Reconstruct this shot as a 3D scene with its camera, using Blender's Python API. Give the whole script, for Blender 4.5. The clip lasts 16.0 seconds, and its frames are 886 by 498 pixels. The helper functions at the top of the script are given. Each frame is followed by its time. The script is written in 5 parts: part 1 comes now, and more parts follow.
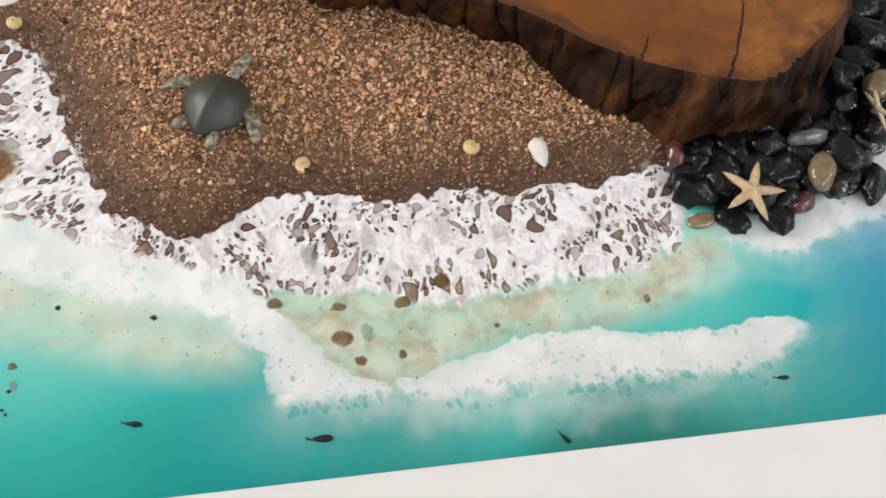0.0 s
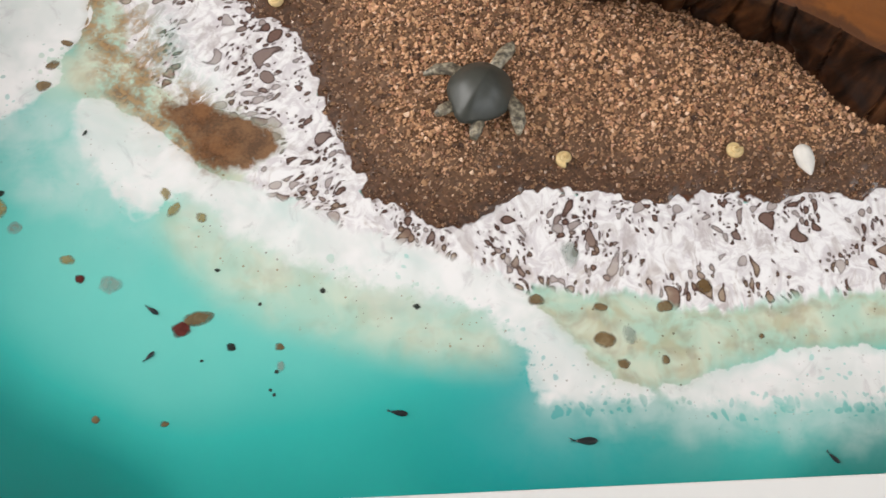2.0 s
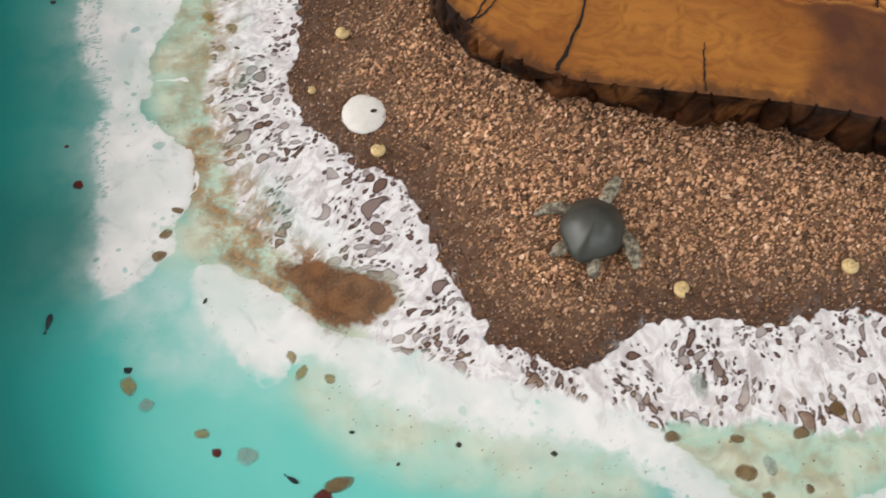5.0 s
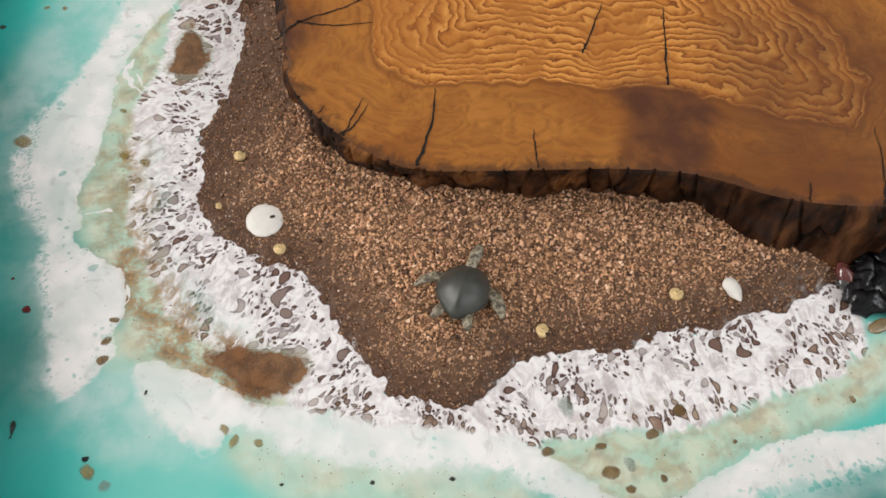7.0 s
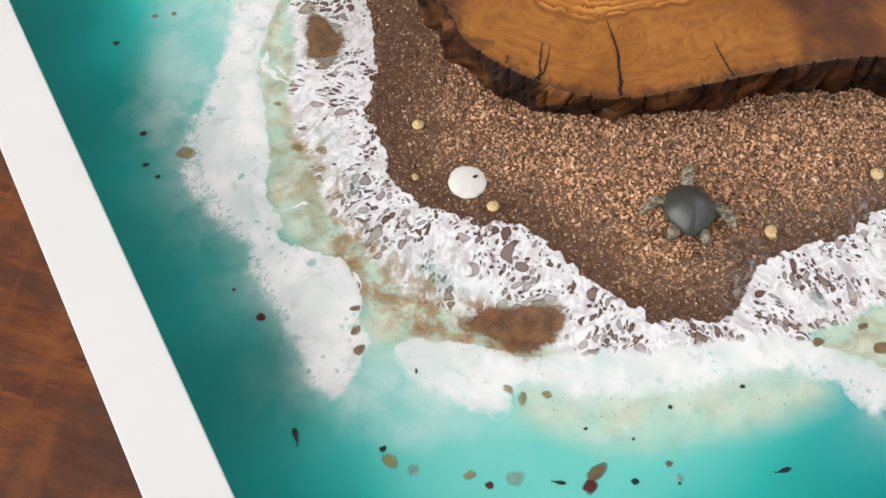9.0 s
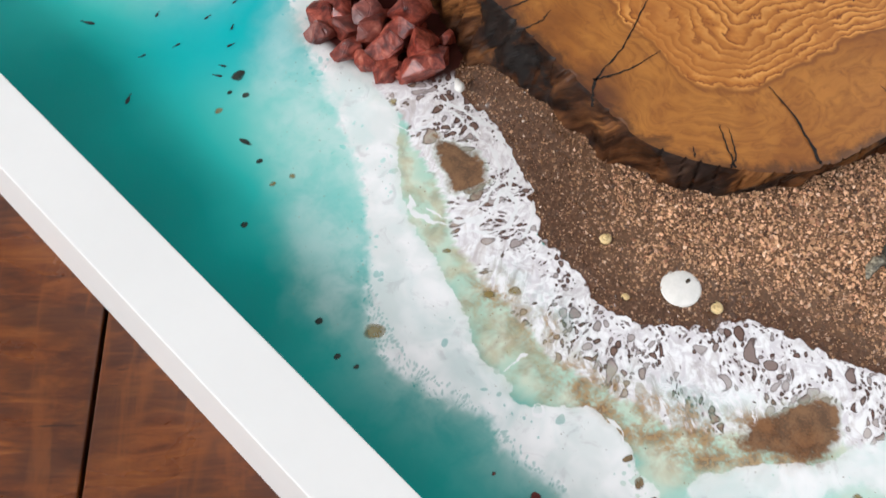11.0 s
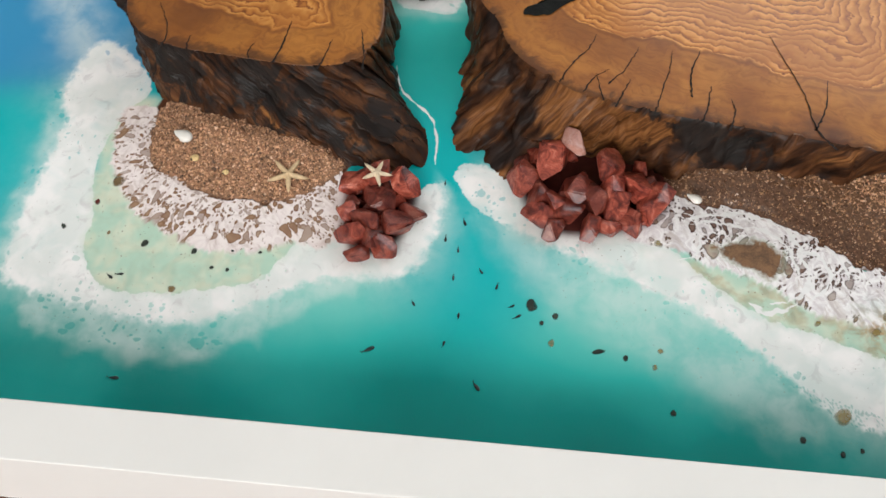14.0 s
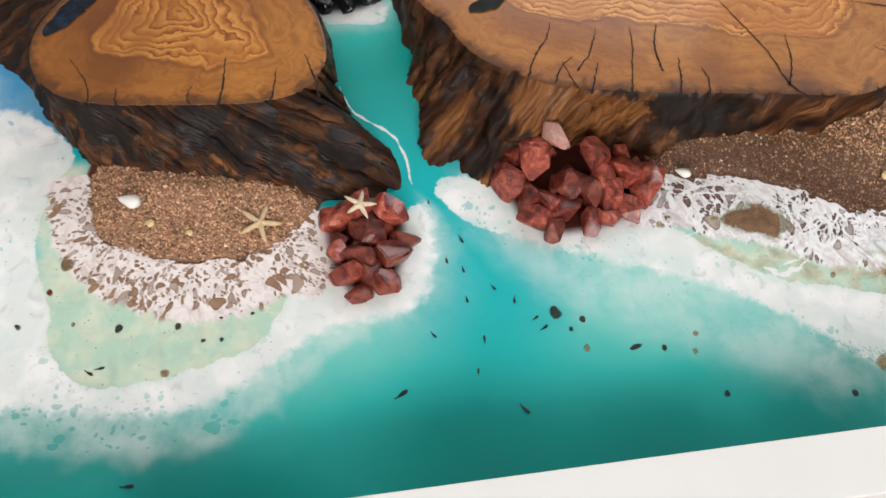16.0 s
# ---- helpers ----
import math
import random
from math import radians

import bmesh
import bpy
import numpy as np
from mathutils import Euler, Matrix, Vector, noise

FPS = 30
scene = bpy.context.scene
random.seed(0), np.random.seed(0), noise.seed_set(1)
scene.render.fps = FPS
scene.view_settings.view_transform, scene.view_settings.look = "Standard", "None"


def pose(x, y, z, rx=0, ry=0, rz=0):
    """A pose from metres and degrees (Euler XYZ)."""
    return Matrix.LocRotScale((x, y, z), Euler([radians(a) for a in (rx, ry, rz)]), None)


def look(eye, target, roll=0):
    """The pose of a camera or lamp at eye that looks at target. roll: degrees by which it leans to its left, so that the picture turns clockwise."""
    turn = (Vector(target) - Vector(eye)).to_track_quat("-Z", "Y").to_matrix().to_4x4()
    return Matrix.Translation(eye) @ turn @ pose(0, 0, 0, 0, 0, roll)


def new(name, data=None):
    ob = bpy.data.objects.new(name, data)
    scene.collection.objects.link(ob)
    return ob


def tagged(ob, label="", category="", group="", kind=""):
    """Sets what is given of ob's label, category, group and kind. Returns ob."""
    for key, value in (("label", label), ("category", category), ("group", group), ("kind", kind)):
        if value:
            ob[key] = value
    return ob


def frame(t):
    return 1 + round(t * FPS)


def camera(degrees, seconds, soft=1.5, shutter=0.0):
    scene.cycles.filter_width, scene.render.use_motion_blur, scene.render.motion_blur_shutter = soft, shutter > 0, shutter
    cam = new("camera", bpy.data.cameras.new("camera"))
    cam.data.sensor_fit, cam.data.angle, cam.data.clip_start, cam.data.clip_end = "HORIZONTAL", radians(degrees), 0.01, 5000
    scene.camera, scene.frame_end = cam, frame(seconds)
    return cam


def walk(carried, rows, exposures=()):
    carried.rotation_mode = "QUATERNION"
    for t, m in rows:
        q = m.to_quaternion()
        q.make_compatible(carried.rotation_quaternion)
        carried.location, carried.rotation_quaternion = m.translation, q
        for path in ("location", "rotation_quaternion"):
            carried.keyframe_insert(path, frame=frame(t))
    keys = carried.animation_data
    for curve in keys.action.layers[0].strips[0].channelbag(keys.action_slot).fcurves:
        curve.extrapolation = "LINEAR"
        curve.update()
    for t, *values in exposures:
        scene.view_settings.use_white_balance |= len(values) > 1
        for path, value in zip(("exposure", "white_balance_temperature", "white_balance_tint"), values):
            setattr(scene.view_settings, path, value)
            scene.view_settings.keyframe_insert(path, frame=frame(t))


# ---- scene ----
cam = camera(47.48, 16.0, shutter=0.2)
PATH = [
    (0, (0.3121, -0.0656, 0.4163), (0.3826, 0.1213, -0.0421), 14.18),
    (0.5, (0.2910, -0.0597, 0.4118), (0.3543, 0.1234, -0.0492), 14.38),
    (1, (0.2773, -0.0550, 0.4052), (0.3308, 0.1263, -0.0577), 12.80),
    (1.5, (0.2445, -0.0455, 0.4025), (0.2918, 0.1369, -0.0606), 11.62),
    (2, (0.2272, -0.0495, 0.4033), (0.2663, 0.1335, -0.0603), 9.67),
    (2.5, (0.2023, -0.0530, 0.3987), (0.2334, 0.1310, -0.0651), 7.62),
    (3, (0.1818, -0.0456, 0.3969), (0.2082, 0.1404, -0.0664), 6.27),
    (3.5, (0.1640, -0.0367, 0.4026), (0.1859, 0.1514, -0.0602), 4.65),
    (4, (0.1548, -0.0275, 0.4044), (0.1784, 0.1643, -0.0568), 4.08),
    (4.5, (0.1607, -0.0147, 0.4077), (0.1902, 0.1824, -0.0509), 3.94),
    (5, (0.1795, -0.0067, 0.4182), (0.2168, 0.1991, -0.0359), 3.60),
    (5.2, (0.1914, -0.0027, 0.4255), (0.2320, 0.2040, -0.0280), 3.60),
    (7.3, (0.1929, -0.0672, 0.4999), (0.2756, 0.1754, 0.0705), 2.66),
    (7.5, (0.1692, -0.0656, 0.5008), (0.2577, 0.1746, 0.0713), 3.04),
    (8, (0.1013, -0.0671, 0.4931), (0.2100, 0.1704, 0.0666), 4.29),
    (8.5, (0.0254, -0.0520, 0.4798), (0.1480, 0.1787, 0.0534), 4.36),
    (8.7, (0.0161, -0.0376, 0.4761), (0.1445, 0.1861, 0.0478), 4.33),
    (10.8, (-0.0988, 0.1587, 0.4550), (0.0893, 0.3383, 0.0280), 3.79),
    (11, (-0.0979, 0.1680, 0.4597), (0.0975, 0.3460, 0.0353), 3.41),
    (11.5, (-0.1348, 0.2422, 0.4718), (0.0820, 0.4119, 0.0545), 2.53),
    (12, (-0.2015, 0.3205, 0.4908), (0.0380, 0.4728, 0.0792), 1.28),
    (12.5, (-0.2201, 0.3589, 0.4885), (0.0362, 0.4865, 0.0786), -0.55),
    (13, (-0.2227, 0.4183, 0.4966), (0.0425, 0.5205, 0.0852), -2.64),
    (13.5, (-0.2243, 0.4806, 0.5225), (0.0479, 0.5518, 0.1092), -3.03),
    (14, (-0.2072, 0.5375, 0.5401), (0.0666, 0.5786, 0.1237), -2.80),
    (14.5, (-0.2008, 0.5935, 0.5303), (0.0771, 0.5996, 0.1147), -1.09),
    (15, (-0.1950, 0.6848, 0.5529), (0.0798, 0.6613, 0.1358), 0.53),
    (15.5, (-0.1841, 0.6776, 0.5557), (0.0901, 0.6344, 0.1398), 1.66),
    (16, (-0.1690, 0.6488, 0.5173), (0.1007, 0.6020, 0.0989), 1.85),
]
EXPOSURE = [(0, -0.03, 6550, 10), (5, -0.12, 6550, 10), (7.5, -0.10, 6600, 10), (8.5, 0.02, 6450, 10), (11, 0.08, 6100, 9), (12.5, 0.08, 6050, 8), (13.5, -0.08, 6250, 7), (14.5, 0.0, 6550, 8), (15, 0.15, 6150, 6), (15.5, 0.1, 6350, 8), (16, 0.03, 6450, 9)]
walk(cam, [(t, look(eye, target, roll)) for t, eye, target, roll in PATH], EXPOSURE)
# ---------------------------------------------------------------- light
world = bpy.data.worlds.new("sky")
scene.world = world
world.use_nodes = True
wn = world.node_tree
sky = wn.nodes.new("ShaderNodeTexSky")
sky.sky_type, sky.sun_disc = "NISHITA", False
sky.sun_elevation, sky.sun_rotation = radians(40), radians(100)
wn.links.new(sky.outputs[0], wn.nodes["Background"].inputs[0])
wn.nodes["Background"].inputs[1].default_value = 0.1
FLOOR = -0.02          # top of the floorboards; the resin surface is z = 0


def window_lamp(name, at, towards, width, height, watts, colour):
    data = bpy.data.lights.new(name, "AREA")
    data.shape, data.size, data.size_y, data.energy, data.color = "RECTANGLE", width, height, watts, colour
    ob = new(name, data)
    ob.matrix_world = look(at, towards)
    return ob


window_lamp("window_light_west", (-2.62, 0.9, 1.4), (0, 0.75, 0.9), 2.1, 1.5, 105, (1.0, 0.975, 0.945))
window_lamp("window_light_south", (1.95, -2.22, 1.75), (1.0, 0.5, 0.8), 1.4, 1.3, 34, (0.93, 0.97, 1.0))
window_lamp("window_light_east", (2.82, -0.35, 1.9), (0.5, 0.6, 0.9), 1.1, 1.1, 18, (0.86, 0.94, 1.0))

# ---------------------------------------------------------------- node helpers


class Mat:
    """A node material with short ways to add nodes."""

    def __init__(self, name):
        self.m = bpy.data.materials.new(name)
        self.m.use_nodes = True
        self.t = self.m.node_tree
        self.bsdf = self.t.nodes["Principled BSDF"]

    def put(self, socket, value):
        if hasattr(value, "is_output"):
            self.t.links.new(value, socket)
        else:
            socket.default_value = (*value, 1) if isinstance(value, tuple) and len(value) == 3 and socket.type == "RGBA" else value

    def set(self, **values):
        for key, value in values.items():
            self.put(self.bsdf.inputs[key.replace("_", " ")], value)
        return self

    def pos(self):
        return self.t.nodes.new("ShaderNodeNewGeometry").outputs["Position"]

    def island(self):
        return self.t.nodes.new("ShaderNodeNewGeometry").outputs["Random Per Island"]

    def own(self):
        return self.t.nodes.new("ShaderNodeObjectInfo").outputs["Random"]

    def obj(self):
        return self.t.nodes.new("ShaderNodeTexCoord").outputs["Object"]

    def attr(self, name):
        n = self.t.nodes.new("ShaderNodeAttribute")
        n.attribute_name = name
        return n.outputs["Fac"]

    def math(self, op, a, b=0.0, c=0.0, clamp=False):
        n = self.t.nodes.new("ShaderNodeMath")
        n.operation, n.use_clamp = op, clamp
        for s, v in zip(n.inputs, (a, b, c)):
            self.put(s, v)
        return n.outputs[0]

    def step(self, x, lo, hi, a=0.0, b=1.0):
        n = self.t.nodes.new("ShaderNodeMapRange")
        n.interpolation_type = "SMOOTHSTEP"
        for s, v in zip(n.inputs, (x, lo, hi, a, b)):
            self.put(s, v)
        return n.outputs[0]

    def vec(self, x, y, z=0.0):
        n = self.t.nodes.new("ShaderNodeCombineXYZ")
        for s, v in zip(n.inputs, (x, y, z)):
            self.put(s, v)
        return n.outputs[0]

    def vmath(self, op, a, b):
        n = self.t.nodes.new("ShaderNodeVectorMath")
        n.operation = op
        self.put(n.inputs[0], a), self.put(n.inputs[1], b)
        return n.outputs[0]

    def noise(self, at, scale, detail=3.0, rough=0.55, warp=0.0, colour=False):
        n = self.t.nodes.new("ShaderNodeTexNoise")
        self.put(n.inputs["Vector"], at)
        n.inputs["Scale"].default_value, n.inputs["Detail"].default_value = scale, detail
        n.inputs["Roughness"].default_value, n.inputs["Distortion"].default_value = rough, warp
        return n.outputs["Color" if colour else "Fac"]

    def voronoi(self, at, scale, feature="F1"):
        n = self.t.nodes.new("ShaderNodeTexVoronoi")
        n.feature, n.voronoi_dimensions = feature, "2D"
        self.put(n.inputs["Vector"], at)
        n.inputs["Scale"].default_value = scale
        return n.outputs

    def red(self, colour):
        n = self.t.nodes.new("ShaderNodeSeparateColor")
        self.put(n.inputs[0], colour)
        return n.outputs[0]

    def mix(self, f, a, b, how="MIX"):
        n = self.t.nodes.new("ShaderNodeMix")
        n.data_type, n.blend_type = "RGBA", how
        self.put(n.inputs[0], f), self.put(n.inputs[6], a), self.put(n.inputs[7], b)
        return n.outputs[2]

    def ramp(self, f, *stops):
        n = self.t.nodes.new("ShaderNodeValToRGB")
        while len(n.color_ramp.elements) < len(stops):
            n.color_ramp.elements.new(0.5)
        for e, (at, c) in zip(n.color_ramp.elements, stops):
            e.position, e.color = at, (*c, 1)
        self.put(n.inputs[0], f)
        return n.outputs[0]

    def bump(self, height, strength=0.3, distance=0.001):
        n = self.t.nodes.new("ShaderNodeBump")
        n.inputs["Strength"].default_value, n.inputs["Distance"].default_value = strength, distance
        self.put(n.inputs["Height"], height)
        self.put(self.bsdf.inputs["Normal"], n.outputs[0])
        return self


# ---------------------------------------------------------------- plan of the sea and the shore (metres)
SHORE = [(.199, .440), (.197, .418), (.194, .397), (.185, .374), (.172, .352), (.158, .332), (.152, .305), (.148, .282), (.153, .262), (.164, .245), (.180, .229), (.197, .220),
         (.203, .205), (.209, .187), (.211, .168), (.221, .151), (.228, .143), (.227, .134), (.242, .131), (.256, .118), (.268, .117), (.281, .121), (.293, .131), (.306, .137),
         (.330, .135), (.352, .128), (.376, .129), (.392, .130), (.410, .127), (.430, .129), (.452, .128), (.468, .132), (.481, .136), (.494, .130)]
SHORE_BACK = [(.515, .17), (.46, .24), (.30, .31), (.27, .40), (.240, .450), (.212, .450)]
LACE_EDGE = [(.165, .470), (.160, .440), (.150, .425), (.142, .39), (.126, .370), (.116, .345), (.112, .300), (.107, .275), (.112, .250), (.118, .230), (.122, .210), (.134, .194), (.146, .180),
             (.160, .160), (.175, .145), (.206, .127), (.235, .115), (.262, .108), (.278, .099), (.291, .090), (.308, .090), (.318, .086), (.338, .088), (.352, .082), (.380, .076),
             (.398, .080), (.432, .083), (.450, .084), (.470, .087), (.486, .097), (.494, .112)]
BAND_SEA = [(.205, .592), (.174, .566), (.156, .522), (.143, .492), (.128, .455), (.111, .425), (.094, .399), (.066, .372), (.046, .343), (.047, .315), (.054, .291), (.062, .277), (.054, .262),
            (.055, .245), (.060, .226), (.056, .198), (.055, .186), (.067, .173)]
BAND_SHORE = [(.222, .584), (.216, .556), (.200, .530), (.186, .500), (.182, .468), (.160, .445), (.144, .427), (.128, .410), (.112, .385), (.108, .361), (.098, .338), (.094, .322), (.084, .308),
              (.080, .300), (.086, .285), (.075, .274), (.092, .255), (.102, .246), (.103, .226), (.099, .216), (.092, .207), (.094, .194)]
CORNER_BAND = [(.100, .188), (.112, .187), (.130, .176), (.140, .168), (.150, .161), (.157, .150), (.172, .144), (.195, .138), (.215, .128), (.235, .121), (.262, .118), (.278, .108), (.294, .090),
               (.308, .075), (.322, .057), (.333, .048), (.347, .046), (.346, .039), (.322, .040), (.303, .039), (.296, .044), (.293, .063), (.283, .074), (.270, .083), (.244, .091), (.218, .098),
               (.197, .106), (.175, .116), (.167, .123), (.160, .132), (.151, .137), (.143, .136), (.137, .128), (.129, .131), (.114, .146), (.106, .156), (.100, .168)]
CREST = [(.344, .046), (.358, .046), (.373, .052), (.389, .055), (.399, .059), (.414, .060), (.438, .061), (.463, .055), (.489, .055), (.506, .056), (.514, .058), (.530, .057), (.537, .052),
         (.533, .047), (.527, .044), (.517, .037), (.501, .032), (.483, .036), (.459, .034), (.432, .034), (.413, .036), (.381, .034), (.358, .036)]
EAST_BAND = [(.490, .112), (.504, .109), (.515, .109), (.543, .110), (.563, .118), (.578, .129), (.602, .144), (.63, .155), (.63, .12), (.590, .100), (.571, .098), (.545, .089), (.532, .084), (.513, .095), (.505, .103)]
COVE_BAND = [(.315, .872), (.308, .845), (.268, .812), (.250, .828), (.205, .839), (.179, .834), (.148, .824), (.131, .827), (.110, .817), (.097, .799), (.098, .765), (.106, .728), (.113, .704), (.138, .690), (.162, .674), (.176, .655), (.180, .620), (.205, .604),
             (.190, .590), (.145, .598), (.119, .617), (.122, .648), (.111, .681), (.091, .709), (.078, .737), (.077, .775), (.084, .812), (.091, .848), (.100, .874), (.123, .874), (.156, .877), (.186, .873), (.213, .873), (.237, .869), (.253, .883), (.285, .880)]
COVE_HAZE = [(.30, .862), (.27, .886), (.20, .884), (.12, .886), (.098, .884), (.082, .852), (.064, .834), (.058, .811), (.053, .777), (.051, .744), (.056, .722), (.071, .702), (.097, .668), (.112, .641),
             (.118, .612), (.170, .600), (.15, .66), (.10, .72), (.09, .79), (.12, .83), (.20, .84), (.262, .85)]
COVE_LACE = [(.252, .836), (.249, .800), (.217, .803), (.186, .781), (.174, .751), (.170, .722), (.179, .688), (.200, .664), (.164, .664), (.143, .690), (.131, .722), (.131, .746), (.140, .768), (.155, .796), (.182, .820), (.212, .832)]
COVE_SAND = [(.262, .806), (.236, .808), (.206, .806), (.186, .783), (.175, .752), (.171, .722), (.176, .692), (.192, .676), (.205, .662), (.24, .66), (.27, .70), (.275, .78)]
COVE_SHALLOW = [(.196, .836), (.170, .795), (.160, .758), (.160, .723), (.172, .690), (.165, .668), (.142, .672), (.125, .691), (.110, .709), (.104, .737), (.097, .765), (.098, .803), (.123, .825), (.157, .836)]
PEBBLE_BED = [(.485, .150), (.488, .130), (.500, .112), (.515, .104), (.540, .103), (.562, .112), (.585, .124), (.605, .140), (.64, .16), (.64, .24), (.60, .24), (.58, .17), (.54, .16)]
CHANNEL_FOAM = [(.366, .650), (.386, .656), (.390, .602), (.368, .600), (.360, .612), (.364, .630)]
CHANNEL_END = [(.380, .605), (.376, .640), (.384, .668), (.44, .67), (.44, .60)]
EAST_RUBBLE = [(.208, .556), (.178, .540), (.160, .524), (.162, .490), (.170, .468), (.184, .446), (.205, .438), (.228, .436), (.250, .48), (.250, .54)]
WEST_RUBBLE = [(.205, .664), (.172, .666), (.146, .660), (.134, .644), (.140, .622), (.160, .610), (.196, .606), (.215, .62)]
BROWN_POOL = [(.138, .189), (.158, .184), (.181, .176), (.195, .164), (.186, .153), (.173, .148), (.163, .149), (.155, .152), (.150, .163), (.141, .175)]
BROWN_COVE = [(.165, .421), (.173, .407), (.174, .388), (.165, .375), (.150, .374), (.142, .382), (.149, .398), (.157, .414)]
# rust haze at the outer rim of the foam, and threads of white resin: a line and its half width
RUST = [(.105, .233), (.118, .224), (.128, .212), (.122, .200), (.130, .196), (.140, .186), (.148, .180), (.112, .245), (.108, .262), (.118, .292), (.116, .322), (.160, .160), (.150, .168)]
FILAMENTS = [([(.306, .6425), (.284, .6375), (.272, .6265), (.260, .6115), (.247, .6065), (.232, .6045), (.216, .6035)], .0009),
             ([(.188, .440), (.190, .424), (.194, .400), (.189, .381), (.178, .368), (.160, .361), (.142, .361), (.129, .369), (.124, .385)], .0019),
             ([(.183, .436), (.184, .410), (.182, .388), (.172, .371), (.156, .367), (.140, .368)], .0010), ([(.170, .372), (.166, .355), (.153, .346), (.140, .350), (.131, .362)], .0012),
             ([(.128, .371), (.121, .377), (.119, .390), (.126, .398)], .0014), ([(.176, .430), (.164, .428), (.156, .432), (.152, .442)], .0010), ([(.186, .372), (.178, .352), (.160, .338), (.146, .338)], .0010),
             ([(.0795, .2640), (.0840, .2655), (.0850, .2610), (.0810, .2585), (.0785, .2615), (.0795, .2640)], .0008), ([(.086, .288), (.094, .2885), (.101, .2870)], .0010),
             ([(.099, .222), (.1045, .227), (.1035, .236)], .0008)]
TAN_SHOAL = [(.289, .086), (.308, .089), (.328, .087), (.352, .080), (.376, .075), (.402, .078), (.428, .081), (.450, .084), (.483, .090), (.497, .099), (.505, .094), (.480, .073), (.452, .067),
             (.413, .065), (.386, .062), (.368, .052), (.355, .046), (.346, .048), (.334, .049), (.325, .054), (.316, .068), (.307, .078)]
WEST_SHOAL = [(.160, .470), (.150, .430), (.140, .39), (.128, .370), (.122, .345), (.121, .300), (.117, .275), (.122, .250), (.130, .228), (.126, .205), (.130, .190), (.115, .192), (.100, .200),
              (.104, .226), (.103, .244), (.092, .258), (.082, .276), (.086, .300), (.098, .330), (.109, .361), (.113, .385), (.130, .410), (.146, .430)]
VEILS = [  # thin milky resin: an outline and how soft its rim is
    ([(.19, .58), (.15, .55), (.11, .51), (.085, .46), (.065, .43), (.045, .39), (.035, .36), (.10, .35), (.13, .42), (.17, .47), (.20, .55)], .022),
    ([(.34, .048), (.40, .05), (.48, .045), (.50, .035), (.47, .020), (.42, .018), (.36, .022), (.30, .034)], .009),
    ([(.06, .19), (.10, .19), (.14, .14), (.12, .125), (.08, .14), (.055, .17)], .014),
    (COVE_HAZE, .008),
    ([(.36, .655), (.40, .655), (.40, .60), (.36, .600)], .012),
    ([(.49, .10), (.52, .09), (.50, .07), (.46, .08)], .010),
    ([(.31, .86), (.36, .89), (.40, .93), (.37, .94), (.30, .89), (.26, .87)], .020)]
# sea colour by eye: places of deep teal, mid teal, turquoise, pale aqua, and of a blue reflection painted in
DEEP = [(.0, .12), (.035, .05), (.025, .09), (.07, .015), (.10, .0), (.01, .20), (.02, .30), (.02, .40), (.035, .60), (.02, .72), (.30, .0), (.02, .50), (.45, .0)]
MID = [(.03, .65), (.04, .90), (.02, .82), (.04, .13), (.08, .04), (.19, .02), (.06, .44), (.05, .52), (.05, .35), (.24, .03), (.34, .02), (.05, .28), (.06, .59), (.52, .02), (.08, .90), (.33, .605), (.28, .618), (.05, .70), (.57, .04)]
TURQUOISE = [(.11, .575), (.14, .58), (.18, .595), (.21, .598), (.24, .605), (.13, .54), (.21, .91), (.12, .92), (.55, .065), (.30, .02)]
PALE = [(.11, .09), (.07, .10), (.15, .10), (.20, .07), (.10, .49), (.08, .42), (.08, .70), (.10, .63), (.08, .13), (.13, .08), (.40, .062), (.10, .51), (.12, .46), (.38, .62), (.47, .074), (.50, .078), (.18, .085), (.23, .075)]
BLUE_REFLECTION = [(.60, .07), (.62, .12), (.58, .05), (.31, .93), (.36, .96), (.42, .95)]


def smooth(points, rounds=2, closed=True):
    """Rounds off the corners of an outline."""
    p = np.array(points, float)
    for _ in range(rounds):
        q = np.roll(p, -1, 0) if closed else p[1:]
        a = p if closed else p[:-1]
        mid = np.stack([0.75 * a + 0.25 * q, 0.25 * a + 0.75 * q], 1).reshape(-1, 2)
        p = mid if closed else np.vstack([p[:1], mid, p[-1:]])
    return p


def inside_depth(at, outline, margin=.05):
    """The distance of each place from an outline, positive within; places far off get minus the margin."""
    out = np.full(len(at), -margin)
    lo, hi = outline.min(0) - margin, outline.max(0) + margin
    who = np.flatnonzero((at[:, 0] > lo[0]) & (at[:, 0] < hi[0]) & (at[:, 1] > lo[1]) & (at[:, 1] < hi[1]))
    x, y = at[who, 0].copy(), at[who, 1].copy()
    best, odd = np.full(len(who), 1e9), np.zeros(len(who), bool)
    for (px, py), (qx, qy) in zip(outline, np.roll(outline, -1, 0)):
        dx, dy = qx - px, qy - py
        ax, ay = x - px, y - py
        k = np.clip((ax * dx + ay * dy) / max(dx * dx + dy * dy, 1e-12), 0, 1)
        best = np.minimum(best, (ax - k * dx) ** 2 + (ay - k * dy) ** 2)
        odd ^= ((py > y) != (qy > y)) & (ax < ay / (dy if abs(dy) > 1e-12 else 1e-12) * dx)
    out[who] = np.maximum(np.sqrt(best) * np.where(odd, 1, -1), -margin)
    return out


TABLE = np.random.default_rng(77).permutation(4096)


